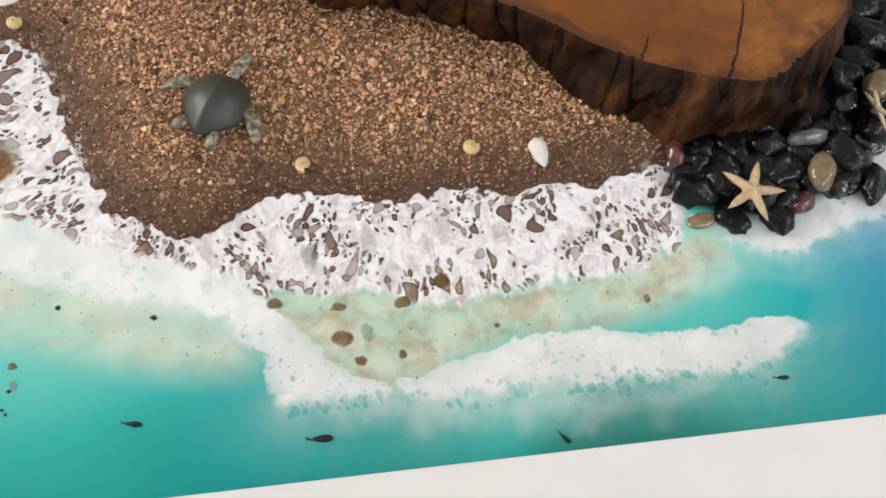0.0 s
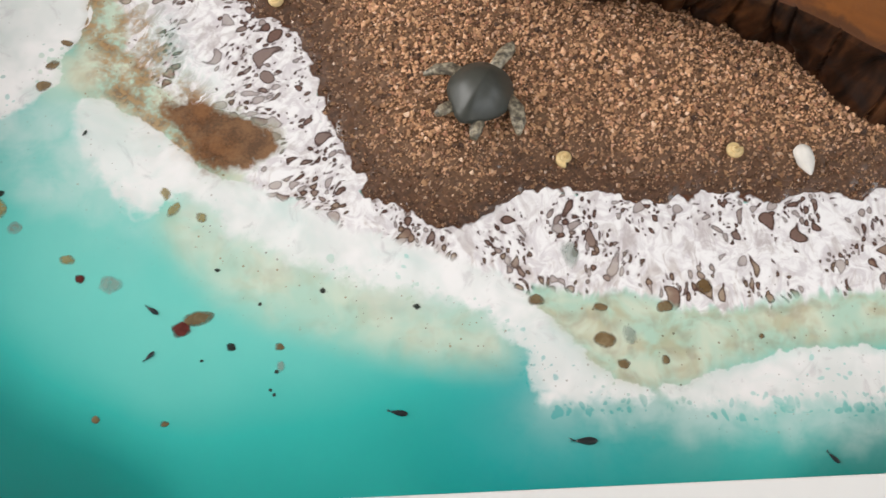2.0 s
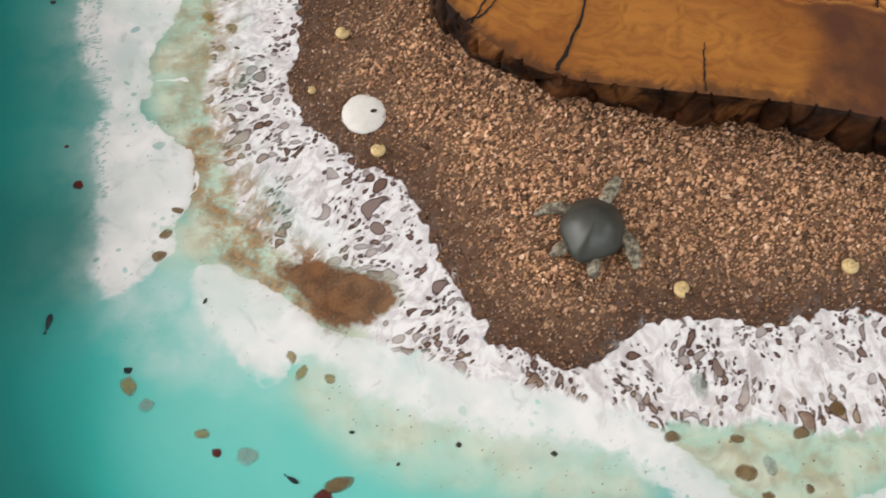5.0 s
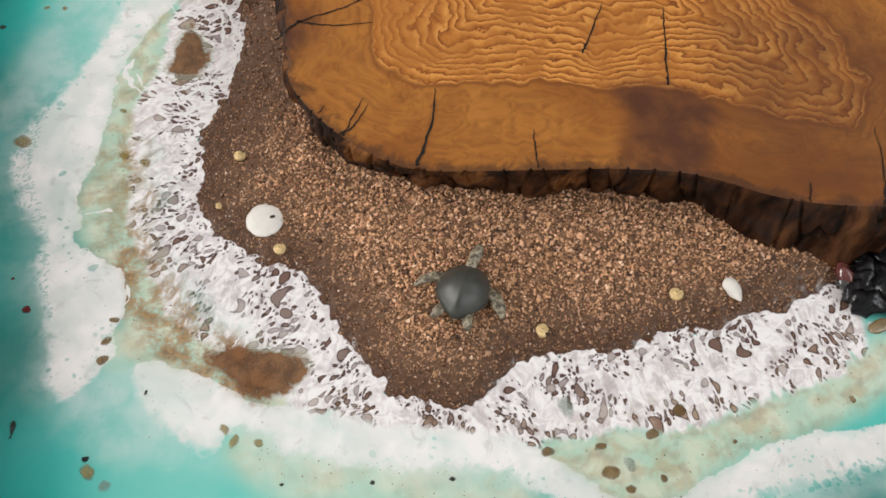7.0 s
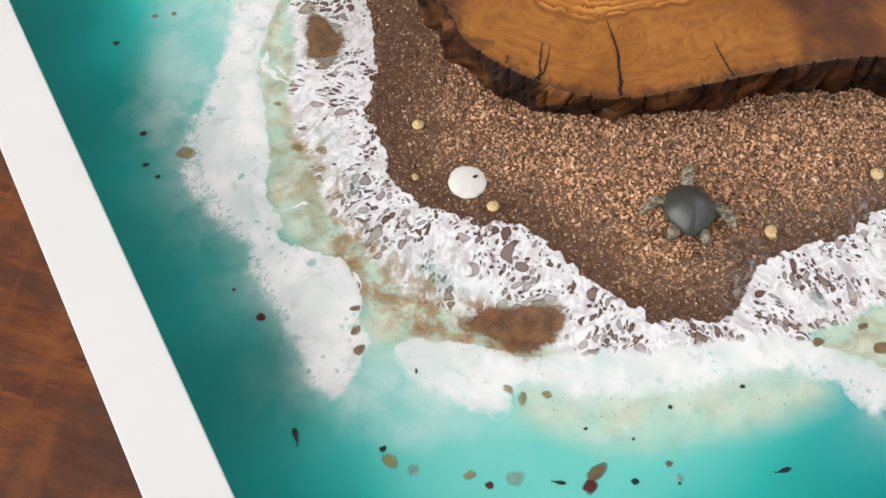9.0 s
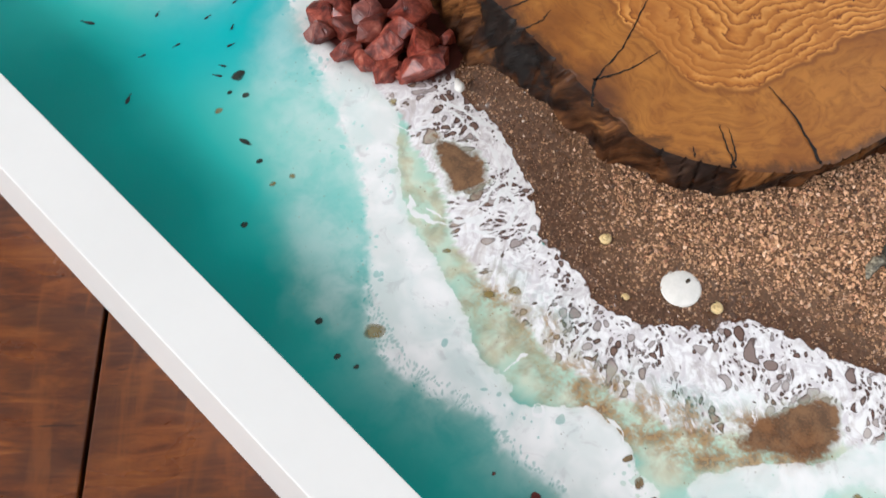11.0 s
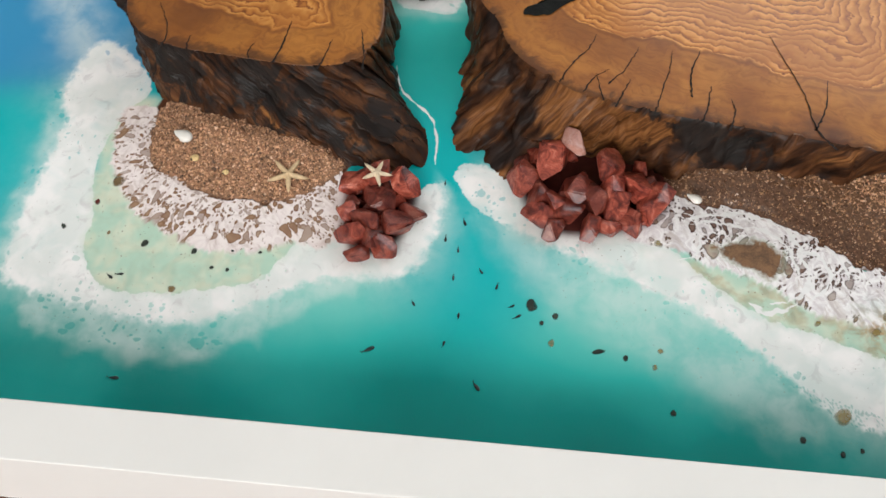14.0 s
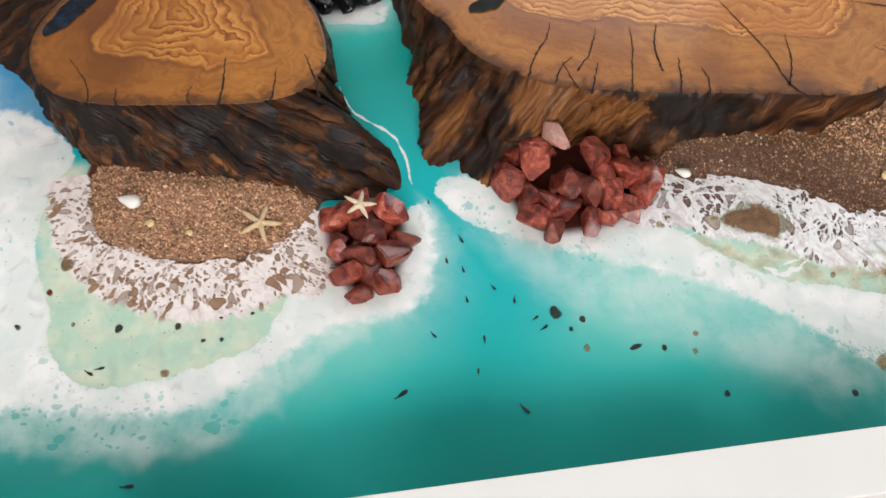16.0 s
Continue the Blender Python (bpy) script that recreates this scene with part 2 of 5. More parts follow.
def ripple(at, scale, seed=0):
    """Smooth gradient noise of the plane, about -0.7 to 0.7."""
    p = np.asarray(at, float) * scale
    i = np.floor(p).astype(int)
    f = p - i
    k = f * f * f * (f * (f * 6 - 15) + 10)

    def corner(a, b):
        h = TABLE[(TABLE[(i[:, 0] + a + seed * 131) & 4095] + i[:, 1] + b) & 4095] * (2 * math.pi / 4096)
        return np.cos(h) * (f[:, 0] - a) + np.sin(h) * (f[:, 1] - b)

    low = corner(0, 0) * (1 - k[:, 0]) + corner(1, 0) * k[:, 0]
    top = corner(0, 1) * (1 - k[:, 0]) + corner(1, 1) * k[:, 0]
    return low * (1 - k[:, 1]) + top * k[:, 1]


def along(at, line):
    """For each place the way along a line to its nearest point, and the distance from it."""
    best, way, run = np.full(len(at), 1e9), np.zeros(len(at)), 0.0
    for p, q in zip(line[:-1], line[1:]):
        d = q - p
        k = np.clip(((at - p) @ d) / (d @ d), 0, 1)
        far = ((at - p - k[:, None] * d) ** 2).sum(1)
        near = far < best
        best, way = np.where(near, far, best), np.where(near, run + k * np.linalg.norm(d), way)
        run += np.linalg.norm(d)
    return way, np.sqrt(best)


def weight(at, places, reach):
    return sum(np.exp(-((at - np.array(p)) ** 2).sum(1) / (2 * reach**2)) for p in places)


def fade(d, soft):
    k = np.clip(d / soft * 0.5 + 0.5, 0, 1)
    return k * k * (3 - 2 * k)


SAND = smooth(SHORE + SHORE_BACK, 2)
SHORE_LINE = smooth(SHORE, 2, closed=False)
COVE = smooth(COVE_SAND, 2)


def fray(at):
    """How far the ragged rim of a beach runs out beyond its smooth outline."""
    return .0050 * ripple(at, 48, 3) + .0042 * ripple(at, 125, 5) + .0022 * ripple(at, 300, 8)


def sand_height(at):
    """Height of the beach over the resin: it climbs away from the water."""
    d = np.maximum(inside_depth(at, SAND), 0)
    return np.minimum(0.0006 + (0.19 + .34 * np.exp(-((at[:, 0] - .205) ** 2 + (at[:, 1] - .405) ** 2) / .0016)) * d, 0.023) * (d > 0)


def cove_height(at):
    d = np.maximum(inside_depth(at, COVE), 0)
    return np.minimum(0.0006 + 0.22 * d, 0.014) * (d > 0)


# ---------------------------------------------------------------- building helpers
def mesh_ob(name, verts, faces, material, smooth_shade=False, parent=None):
    data = bpy.data.meshes.new(name)
    data.from_pydata([tuple(v) for v in verts], [], [tuple(f) for f in faces])
    data.materials.append(material)
    if smooth_shade:
        data.polygons.foreach_set("use_smooth", [True] * len(data.polygons))
    ob = new(name, data)
    ob.parent = parent
    return ob


def part(name, bm, material, parent, label="", smooth_shade=False):
    data = bpy.data.meshes.new(name)
    bm.to_mesh(data)
    bm.free()
    data.materials.append(material)
    if smooth_shade:
        data.polygons.foreach_set("use_smooth", [True] * len(data.polygons))
    ob = new(name, data)
    ob.parent = parent
    return tagged(ob, label)


def scalar(ob, name, values):
    a = ob.data.attributes.new(name, "FLOAT", "POINT")
    a.data.foreach_set("value", np.asarray(values, np.float32))


def box(bm, lo, hi, bevel=0.0):
    made = bmesh.ops.create_cube(bm, size=1.0)["verts"]
    for v in made:
        v.co = Vector([l + (c + 0.5) * (h - l) for c, l, h in zip(v.co, lo, hi)])
    if bevel:
        edges = list({e for v in made for e in v.link_edges})
        bmesh.ops.bevel(bm, geom=edges, offset=bevel, segments=2, affect="EDGES", profile=0.5)
    return bm
# ---------------------------------------------------------------- materials
def resin_material():
    m = Mat("sea_resin")
    p = m.pos()
    mid, fine = m.noise(p, 120, 1.5, 0.5, 0.4), m.noise(p, 420, 1.0, 0.5, 0.4)
    grit = m.noise(p, 700, 3, 0.6)
    wob = m.math("ADD", m.math("MULTIPLY", m.math("SUBTRACT", mid, 0.5), 12.0), m.math("MULTIPLY", m.math("SUBTRACT", fine, 0.5), 3.5))
    slow = m.vmath("ADD", p, m.vmath("MULTIPLY", m.noise(p, 50, 1.0, 0.5, 0.0, True), (.012, .012, 0)))
    # sea: pale to deep
    deep = m.math("ADD", m.attr("deep"), m.math("MULTIPLY", m.math("SUBTRACT", m.noise(p, 14, 3), 0.5), 0.16))
    sea = m.ramp(deep, (0.0, (.20, .67, .59)), (0.32, (.030, .48, .435)), (0.60, (.002, .275, .248)), (1.0, (.0, .135, .125)))
    sea = m.mix(m.attr("turquoise"), sea, (.0, .44, .48))
    # blue window reflection, painted into the resin colour
    sea = m.mix(m.attr("blue"), sea, (.045, .27, .54))
    # shoals: greenish, with tan stains and specks
    sea = m.mix(m.math("MULTIPLY", m.attr("shoal"), 0.93), sea, m.mix(m.step(m.noise(slow, 60, 2), .35, .7), (.50, .68, .55), (.72, .75, .60)))
    cloud = m.noise(slow, 70, 3, .6)
    stain = m.math("MULTIPLY", m.attr("tan"), m.step(cloud, .40, .66))
    sea = m.mix(m.math("MULTIPLY", stain, 0.50), sea, m.mix(m.step(mid, .4, .65), (.46, .34, .15), (.28, .15, .05)))
    speck, dust = m.voronoi(p, 210), m.voronoi(p, 340)
    spots = m.math("MAXIMUM", m.step(m.math("SUBTRACT", m.math("MULTIPLY", m.math("SUBTRACT", m.red(speck["Color"]), .80), .75), speck["Distance"]), 0, .06), m.step(m.math("SUBTRACT", m.math("MULTIPLY", m.math("SUBTRACT", m.red(dust["Color"]), .82), .85), dust["Distance"]), 0, .08))
    specks = m.math("MULTIPLY", spots, m.math("ADD", m.attr("shoal"), m.math("MULTIPLY", m.attr("veil"), .5), 0, True))
    # milky veil, thin and cloudy
    veil = m.math("MULTIPLY", m.attr("veil"), m.step(m.noise(slow, 34, 4, 0.6, 0.0), .28, .66, 0.35, 1.0))
    pore = m.step(m.attr("pore"), -.22, .34)
    veil = m.math("MULTIPLY", veil, m.math("SUBTRACT", 1.0, m.math("MULTIPLY", pore, 0.55)))
    sea = m.mix(m.math("MULTIPLY", veil, 0.62), sea, (.72, .80, .77))
    sea = m.mix(m.math("MULTIPLY", specks, .70), sea, m.mix(m.step(m.noise(p, 90, 0), .4, .6), (.09, .075, .04), (.30, .20, .08)))
    # rust-brown haze where the foam thins out over the shoal
    rust = m.math("MULTIPLY", m.attr("rust"), m.step(m.math("ADD", m.math("MULTIPLY", cloud, .7), m.math("MULTIPLY", fine, .3)), .34, .60))
    sea = m.mix(m.math("MULTIPLY", rust, .85), sea, m.mix(m.step(fine, .35, .65), (.20, .085, .028), (.42, .24, .10)))
    # solid wave foam: a crisp lobed rim towards the shore, drawn-out and thin towards the sea
    rim = m.math("ADD", m.attr("white"), m.math("MULTIPLY", wob, m.step(m.attr("seaward"), 0, 1, .55, 1.0)))
    white = m.math("MULTIPLY", m.step(rim, m.step(m.attr("seaward"), 0, 1, -.5, -3.6), m.step(m.attr("seaward"), 0, 1, .7, 4.2)), m.step(m.math("ADD", m.math("MULTIPLY", m.noise(slow, 40, 3), 16.0), rim), 5.0, 14.0, .66, 1.0))
    white = m.math("MULTIPLY", white, m.step(m.noise(slow, 21, 4, .6, .5), .34, .54, .80, 1.0))
    white = m.math("MULTIPLY", white, m.math("SUBTRACT", 1.0, m.math("MULTIPLY", pore, 0.5)))
    foam = m.mix(m.step(m.noise(slow, 36, 3), .38, .66), (.78, .81, .795), (.92, .91, .905))
    foam = m.mix(m.step(m.noise(slow, 85, 4, .62, .8), .56, .70, 0, .45), foam, (.56, .54, .55))
    foam = m.mix(m.math("MULTIPLY", spots, m.step(m.noise(p, 30, 2), .45, .60, 0, .5)), foam, (.22, .17, .13))
    sea = m.mix(white, sea, foam)
    # brown pools of wet sand under clear resin
    brown = m.step(m.math("ADD", m.attr("brown"), m.math("MULTIPLY", wob, 1.1)), -3.0, 4.0)
    sea = m.mix(m.math("MULTIPLY", brown, .95), sea, m.mix(m.step(m.math("ADD", m.math("MULTIPLY", mid, .6), m.math("MULTIPLY", grit, .4)), .35, .65), (.105, .042, .017), (.235, .108, .045)))
    # lace: a white liquid film with clear holes drawn out by the flow, their rims darkened as painted depth shade
    at = m.vmath("ADD", m.vec(m.math("MULTIPLY", m.attr("u"), .55), m.math("MULTIPLY", m.attr("v"), 0.30), m.math("MULTIPLY", mid, .004)), m.vmath("MULTIPLY", slow, (.8, .8, 0)))
    edge = m.math("ADD", m.attr("hole"), m.math("MULTIPLY", m.math("SUBTRACT", m.noise(p, 480, 1.0, .5, .5), .5), .7))
    holes = m.math("MULTIPLY", m.step(edge, -.26, .28), m.step(m.attr("tone"), .4, 1.0, 1.0, .72))
    halo = m.step(edge, -1.1, .1)
    strand = m.noise(at, 150, 3.5, .6, .9)
    film = m.step(m.math("ADD", strand, m.math("MULTIPLY", m.math("SUBTRACT", m.noise(slow, 55, 2), .5), .5)), .30, .52, .55, 1.0)
    film = m.math("ADD", m.math("MULTIPLY", film, m.step(m.attr("span"), .0, .5, .6, 1.0)), m.step(m.attr("span"), .0, .5, .4, .0), 0, True)
    depth = m.step(m.math("ADD", m.attr("span"), m.math("MULTIPLY", wob, .02)), .35, .85)
    under = m.mix(depth, m.mix(grit, (.085, .036, .024), (.18, .085, .055)), m.mix(m.step(mid, .35, .65), (.20, .10, .06), (.38, .28, .19)))
    under = m.mix(m.math("MULTIPLY", m.attr("cove"), .8), under, m.mix(mid, (.20, .085, .04), (.42, .24, .12)))
    # well: the hole's edge painted dark for its depth shadow, the centre lighter
    well = m.mix(m.step(m.math("ADD", edge, m.math("MULTIPLY", m.attr("tone"), .25)), .30, 1.10), m.mix(m.step(m.attr("cove"), 0, 1, .80, .25), under, (.042, .021, .018)), m.mix(m.step(m.attr("tone"), .25, .95, .12, .6), under, (.50, .44, .42)))
    ashore = m.step(m.math("ADD", m.attr("ashore"), m.math("MULTIPLY", wob, .35)), -2.8, -.6)
    sea = m.mix(ashore, sea, m.mix(grit, (.055, .020, .010), (.135, .054, .028)))
    milk = m.mix(m.step(m.noise(slow, 125, 3, .6, 1.4), .34, .60), (.72, .68, .70), (.93, .915, .92))
    milk = m.mix(m.math("MULTIPLY", halo, .22), milk, (.60, .53, .54))
    milk = m.mix(m.math("MULTIPLY", m.attr("cove"), .5), milk, (.84, .70, .66))
    lace_col = m.mix(holes, m.mix(film, m.mix(.45, under, (.55, .47, .45)), milk), well)
    lace = m.step(m.math("ADD", m.attr("lace"), m.math("MULTIPLY", wob, .30)), -.6, m.step(m.attr("span"), .45, .85, .8, 4.5))
    lace = m.math("MULTIPLY", lace, m.math("SUBTRACT", 1.0, m.math("MULTIPLY", brown, m.math("MAXIMUM", m.step(m.math("MULTIPLY", strand, m.math("SUBTRACT", 1.0, holes)), .50, .68, 1.0, .25), m.step(m.math("ADD", m.attr("brown"), m.math("MULTIPLY", m.math("SUBTRACT", strand, .5), 14.0)), .0, 4.0, .0, 1.0)))))
    lace = m.math("MULTIPLY", lace, m.math("SUBTRACT", 1.0, m.math("MULTIPLY", rust, m.step(strand, .46, .60, .85, .1))))
    base = m.mix(lace, sea, lace_col)
    # threads of white resin drawn over the rest
    base = m.mix(m.math("MULTIPLY", m.step(m.math("ADD", m.attr("thread"), m.math("MULTIPLY", m.math("SUBTRACT", fine, .5), .9)), -.35, .35), .92), base, (.86, .86, .86))
    base = m.mix(m.attr("gravel"), base, m.mix(mid, (.005, .005, .006), (.022, .02, .018)))
    # dark red over the resin within the red rock piles' outlines
    base = m.mix(m.attr("rock_bed"), base, m.mix(mid, (.03, .007, .006), (.08, .020, .016)))
    m.set(Base_Color=base, Roughness=0.35, Coat_Weight=0.35, Coat_Roughness=0.03, IOR=1.40, Specular_IOR_Level=.1)
    m.bump(m.noise(p, 18, 2), 0.05, 0.004)
    return m.m


def sand_material(name, bed, tint=(1, 1, 1), even=0.0):
    m = Mat(name)
    p = m.pos()
    r = m.noise(p, 900, 3, .6) if bed else m.island()
    if bed:
        dry = m.ramp(r, (.25, (.10, .054, .028)), (.5, (.20, .11, .058)), (.75, (.33, .19, .10)))
    else:
        dry = m.ramp(r, (0, (.05, .027, .018)), (.16, (.17, .095, .055)), (.38, (.37, .22, .125)), (.62, (.58, .37, .21)), (.80, (.78, .51, .33)), (.90, (.30, .14, .08)), (1, (.90, .70, .52)))
    dry = m.mix(1.0, dry, tint, "MULTIPLY")
    dry = m.mix(even, dry, (.50, .32, .205))
    wet = m.mix(m.step(m.noise(p, 500, 2), .3, .7), (.052, .025, .014), (.125, .060, .033))
    wetness = m.math("MULTIPLY", m.attr("wet"), 0.95 if bed else 0.58)
    m.set(Base_Color=m.mix(wetness, dry, wet), Roughness=m.step(m.attr("wet"), 0, 1, .75, .22), Specular_IOR_Level=.5)
    return m.m


def cut_wood():
    m = Mat("polished_olive_wood")
    p = m.pos()
    edge = m.attr("edge")
    drift = m.noise(p, 15, 3, .5, .4)
    curl = m.noise(p, 48, 3, .55, .6)
    flow = m.math("ADD", m.math("ADD", edge, m.math("MULTIPLY", m.math("SUBTRACT", drift, .5), .040)), m.math("MULTIPLY", m.math("SUBTRACT", curl, .5), .012))
    grain = m.noise(m.vec(m.math("MULTIPLY", flow, 3.2), m.math("MULTIPLY", drift, .5), 0), 60, 5, .62, .3)
    # smooth amber sapwood outside
    plain = m.ramp(m.noise(p, 11, 3, .55, .8), (.30, (.20, .066, .013)), (.46, (.33, .118, .021)), (.60, (.45, .178, .033)), (.75, (.30, .105, .020)))
    plain = m.mix(m.step(grain, .30, .62, .55, 0), plain, (.18, .058, .012))
    # figured heart: rippled layers, each with a dark line and a golden swell
    lines = m.math("ADD", m.math("MULTIPLY", flow, 175.0), m.math("MULTIPLY", m.math("SUBTRACT", m.noise(p, 75, 3, .6, .8), .5), 1.7))
    saw = m.math("FRACT", lines)
    figure = m.ramp(saw, (.0, (.13, .034, .007)), (.10, (.30, .090, .015)), (.42, (.52, .195, .035)), (.82, (.70, .33, .082)), (.95, (.60, .24, .05)), (1.0, (.16, .042, .009)))
    figure = m.mix(m.step(m.noise(p, 30, 3, .6, .6), .42, .66, 0, .75), figure, (.40, .142, .026))
    inner = m.step(m.math("SUBTRACT", flow, m.attr("ring_start")), 0, .003)
    col = m.mix(inner, plain, figure)
    lip = m.math("MULTIPLY", m.step(m.math("ABSOLUTE", m.math("SUBTRACT", flow, m.attr("ring_start"))), .003, .0), .5)
    col = m.mix(lip, col, (.17, .05, .011))
    rim = m.step(m.math("ADD", edge, m.math("MULTIPLY", m.math("SUBTRACT", m.noise(p, 60, 5, .65, .8), .5), .026)), .008, .0)
    col = m.mix(m.math("MULTIPLY", rim, .75), col, (.050, .020, .010))
    col = m.mix(m.math("MULTIPLY", m.attr("stain"), m.step(m.noise(p, 45, 4), .3, .62, .55, .95)), col, (.085, .030, .016))
    m.set(Base_Color=col, Roughness=.45, Coat_Weight=.20, Coat_Roughness=.10, Specular_IOR_Level=.28)
    m.bump(saw, .05, .0005)
    return m.m


def bark_material():
    m = Mat("live_edge_bark")
    p = m.pos()
    parts = m.t.nodes.new("ShaderNodeSeparateXYZ")
    m.put(parts.inputs[0], p)
    fibre = m.vec(m.math("ADD", m.attr("run"), m.math("MULTIPLY", m.noise(p, 30, 2), .02)), m.math("MULTIPLY", parts.outputs[2], .09), 0)
    q = m.vec(m.math("ADD", m.attr("run"), m.math("MULTIPLY", m.noise(p, 40, 2), .012)), m.math("MULTIPLY", parts.outputs[2], .40), m.math("MULTIPLY", parts.outputs[2], .1))
    a, b, c = m.noise(q, 62, 4, .55, .6), m.noise(p, 25, 4, .60, .5), m.noise(q, 230, 3, .5, .4)
    f = m.noise(fibre, 300, 4, .6, .3)
    tone = m.math("ADD", m.math("MULTIPLY", a, .75), m.math("MULTIPLY", c, .25))
    col = m.ramp(tone, (.36, (.006, .003, .002)), (.46, (.029, .011, .005)), (.55, (.075, .029, .012)), (.68, (.16, .066, .025)))
    col = m.mix(m.step(b, .51, .63, 0, .75), col, m.mix(c, (.008, .006, .006), (.036, .026, .023)))
    wood = m.ramp(m.math("ADD", m.math("MULTIPLY", f, .75), m.math("MULTIPLY", a, .25)), (.36, (.045, .017, .007)), (.46, (.115, .043, .014)), (.57, (.21, .084, .027)), (.72, (.33, .148, .050)))
    bare = m.step(m.math("ADD", m.attr("bare"), m.math("MULTIPLY", m.math("SUBTRACT", a, .5), 2.0)), .35, .70)
    col = m.mix(bare, col, wood)
    char = m.step(m.math("ADD", m.attr("char"), m.math("MULTIPLY", m.math("SUBTRACT", m.noise(p, 90, 4, .6, .6), .5), 2.4)), .45, .75)
    col = m.mix(m.math("MULTIPLY", char, .9), col, m.mix(c, (.005, .004, .004), (.024, .019, .017)))
    m.set(Base_Color=col, Roughness=m.step(c, .3, .7, .40, .62), Coat_Weight=m.step(b, .40, .60, .08, .0), Coat_Roughness=.06, Specular_IOR_Level=.10)
    m.bump(m.math("ADD", a, m.math("ADD", m.math("MULTIPLY", c, .08), m.math("MULTIPLY", f, .08))), .5, .0030)
    return m.m


def stone(name, *cols, rough=.2, scale=160, coat=.8, sunk=None, spec=.5, fade_to=.62):
    """Mottled stone; sunk: how clearly its crown shows where murky resin covers the flanks."""
    m = Mat(name)
    p = m.obj()
    n = m.noise(m.vmath("ADD", p, m.vec(m.own(), m.own(), 0)), scale, 5, .62, 1.0)
    col = m.ramp(n, *[(.28 + .44 * i / max(len(cols) - 1, 1), c) for i, c in enumerate(cols)])
    col = m.mix(m.step(m.own(), 0, 1, 0, fade_to), col, cols[0])
    m.set(Base_Color=col, Roughness=rough, Coat_Weight=coat, Coat_Roughness=.06, Specular_IOR_Level=spec)
    if sunk is not None:
        parts = m.t.nodes.new("ShaderNodeSeparateXYZ")
        m.put(parts.inputs[0], p)
        cover = m.math("ADD", parts.outputs[2], m.math("MULTIPLY", m.math("SUBTRACT", m.noise(p, 500, 3), .5), .0003))
        m.set(Alpha=m.step(cover, .00006, .00044, 0, sunk), Coat_Weight=0.0, Roughness=.5, Specular_IOR_Level=.1)
    else:
        m.bump(m.noise(p, scale * 1.6, 3), .55, .0014)
    return m.m


def floor_wood():
    m = Mat("brown_floorboards")
    p = m.vmath("ADD", m.obj(), m.vec(m.math("MULTIPLY", m.own(), 7.0), m.own(), 0))
    grain = m.noise(m.vmath("MULTIPLY", p, (1, 5, 1)), 22, 7, .68, 1.0)
    blot = m.noise(m.vmath("MULTIPLY", p, (1, 2, 1)), 14, 4, .6, .5)
    col = m.ramp(grain, (.28, (.040, .011, .004)), (.46, (.125, .033, .009)), (.58, (.19, .056, .013)), (.75, (.27, .095, .022)))
    col = m.mix(m.step(blot, .42, .62, 0, .7), col, (.052, .017, .008))
    col = m.mix(m.step(m.noise(m.vmath("MULTIPLY", p, (6, 1, 1)), 9, 4, .6, .4), .50, .64, 0, .45), col, (.23, .070, .016))
    dash = m.noise(m.vmath("MULTIPLY", p, (1, 16, 1)), 30, 2)
    col = m.mix(m.step(dash, .67, .74, 0, .75), col, (.02, .008, .005))
    m.set(Base_Color=col, Roughness=m.step(blot, .3, .7, .24, .42), Specular_IOR_Level=.5)
    m.bump(grain, .25, .001)
    return m.m


def painted(name, colour, rough=.45, wear=.03, scale=30):
    m = Mat(name)
    n = m.noise(m.pos(), scale, 4, .6)
    m.set(Base_Color=m.mix(m.step(n, .3, .7), colour, tuple(c * (1 - wear) for c in colour)), Roughness=rough)
    m.bump(m.noise(m.pos(), scale * 14, 2), .04, .0004)
    return m.m


RESIN, BED, GRAIN = resin_material(), sand_material("sand_bed", True, (.92, .87, .82)), sand_material("sand_grain", False, (1.12, 1.02, .95))
COVE_BED, COVE_GRAIN = sand_material("cove_bed", True, (1.15, .92, .84), .3), sand_material("cove_grain", False, (.98, .86, .80), .12)
CUT, BARK = cut_wood(), bark_material()
CRACK = painted("crack_dark", (.012, .007, .005), .9, .2)
BLUE_HOLLOW = stone("blue_black_resin", (.003, .004, .006), (.006, .012, .026), (.02, .06, .13), rough=.35, coat=.10, scale=70, spec=.2)
BLACK_HOLLOW = stone("black_resin", (.002, .002, .002), (.006, .007, .006), (.015, .018, .014), rough=.4, coat=.0, scale=70, spec=.1)
FRAME_WHITE = painted("white_frame_paint", (.80, .79, .77), .38, .03, 14)
FLOOR_WOOD = floor_wood()
WALL_PAINT, CEILING_PAINT = painted("wall_paint", (.62, .60, .57), .8, .05, 3), painted("ceiling_paint", (.75, .75, .74), .9, .03, 3)
RED_ROCK = stone("red_jasper", (.030, .006, .005), (.17, .028, .019), (.42, .090, .056), (.68, .26, .18), rough=.36, coat=.25, scale=110, fade_to=.62, spec=.35)
PINK_ROCK = stone("pink_quartz", (.36, .14, .11), (.50, .25, .20), (.58, .38, .34), rough=.4, coat=.3)
BLACK_ROCK = stone("black_pebble", (.004, .004, .005), (.009, .009, .010), (.022, .022, .024), rough=.14, coat=.0, spec=.32)
TAN_ROCK = stone("tan_pebble", (.15, .10, .05), (.25, .18, .09), (.32, .26, .16))
TAN_SUNK = stone("sunken_tan_pebble", (.14, .085, .035), (.24, .155, .07), (.36, .27, .15), sunk=.80)
MAROON_SUNK = stone("sunken_maroon_pebble", (.07, .014, .012), (.13, .032, .026), (.22, .06, .05), sunk=.97)
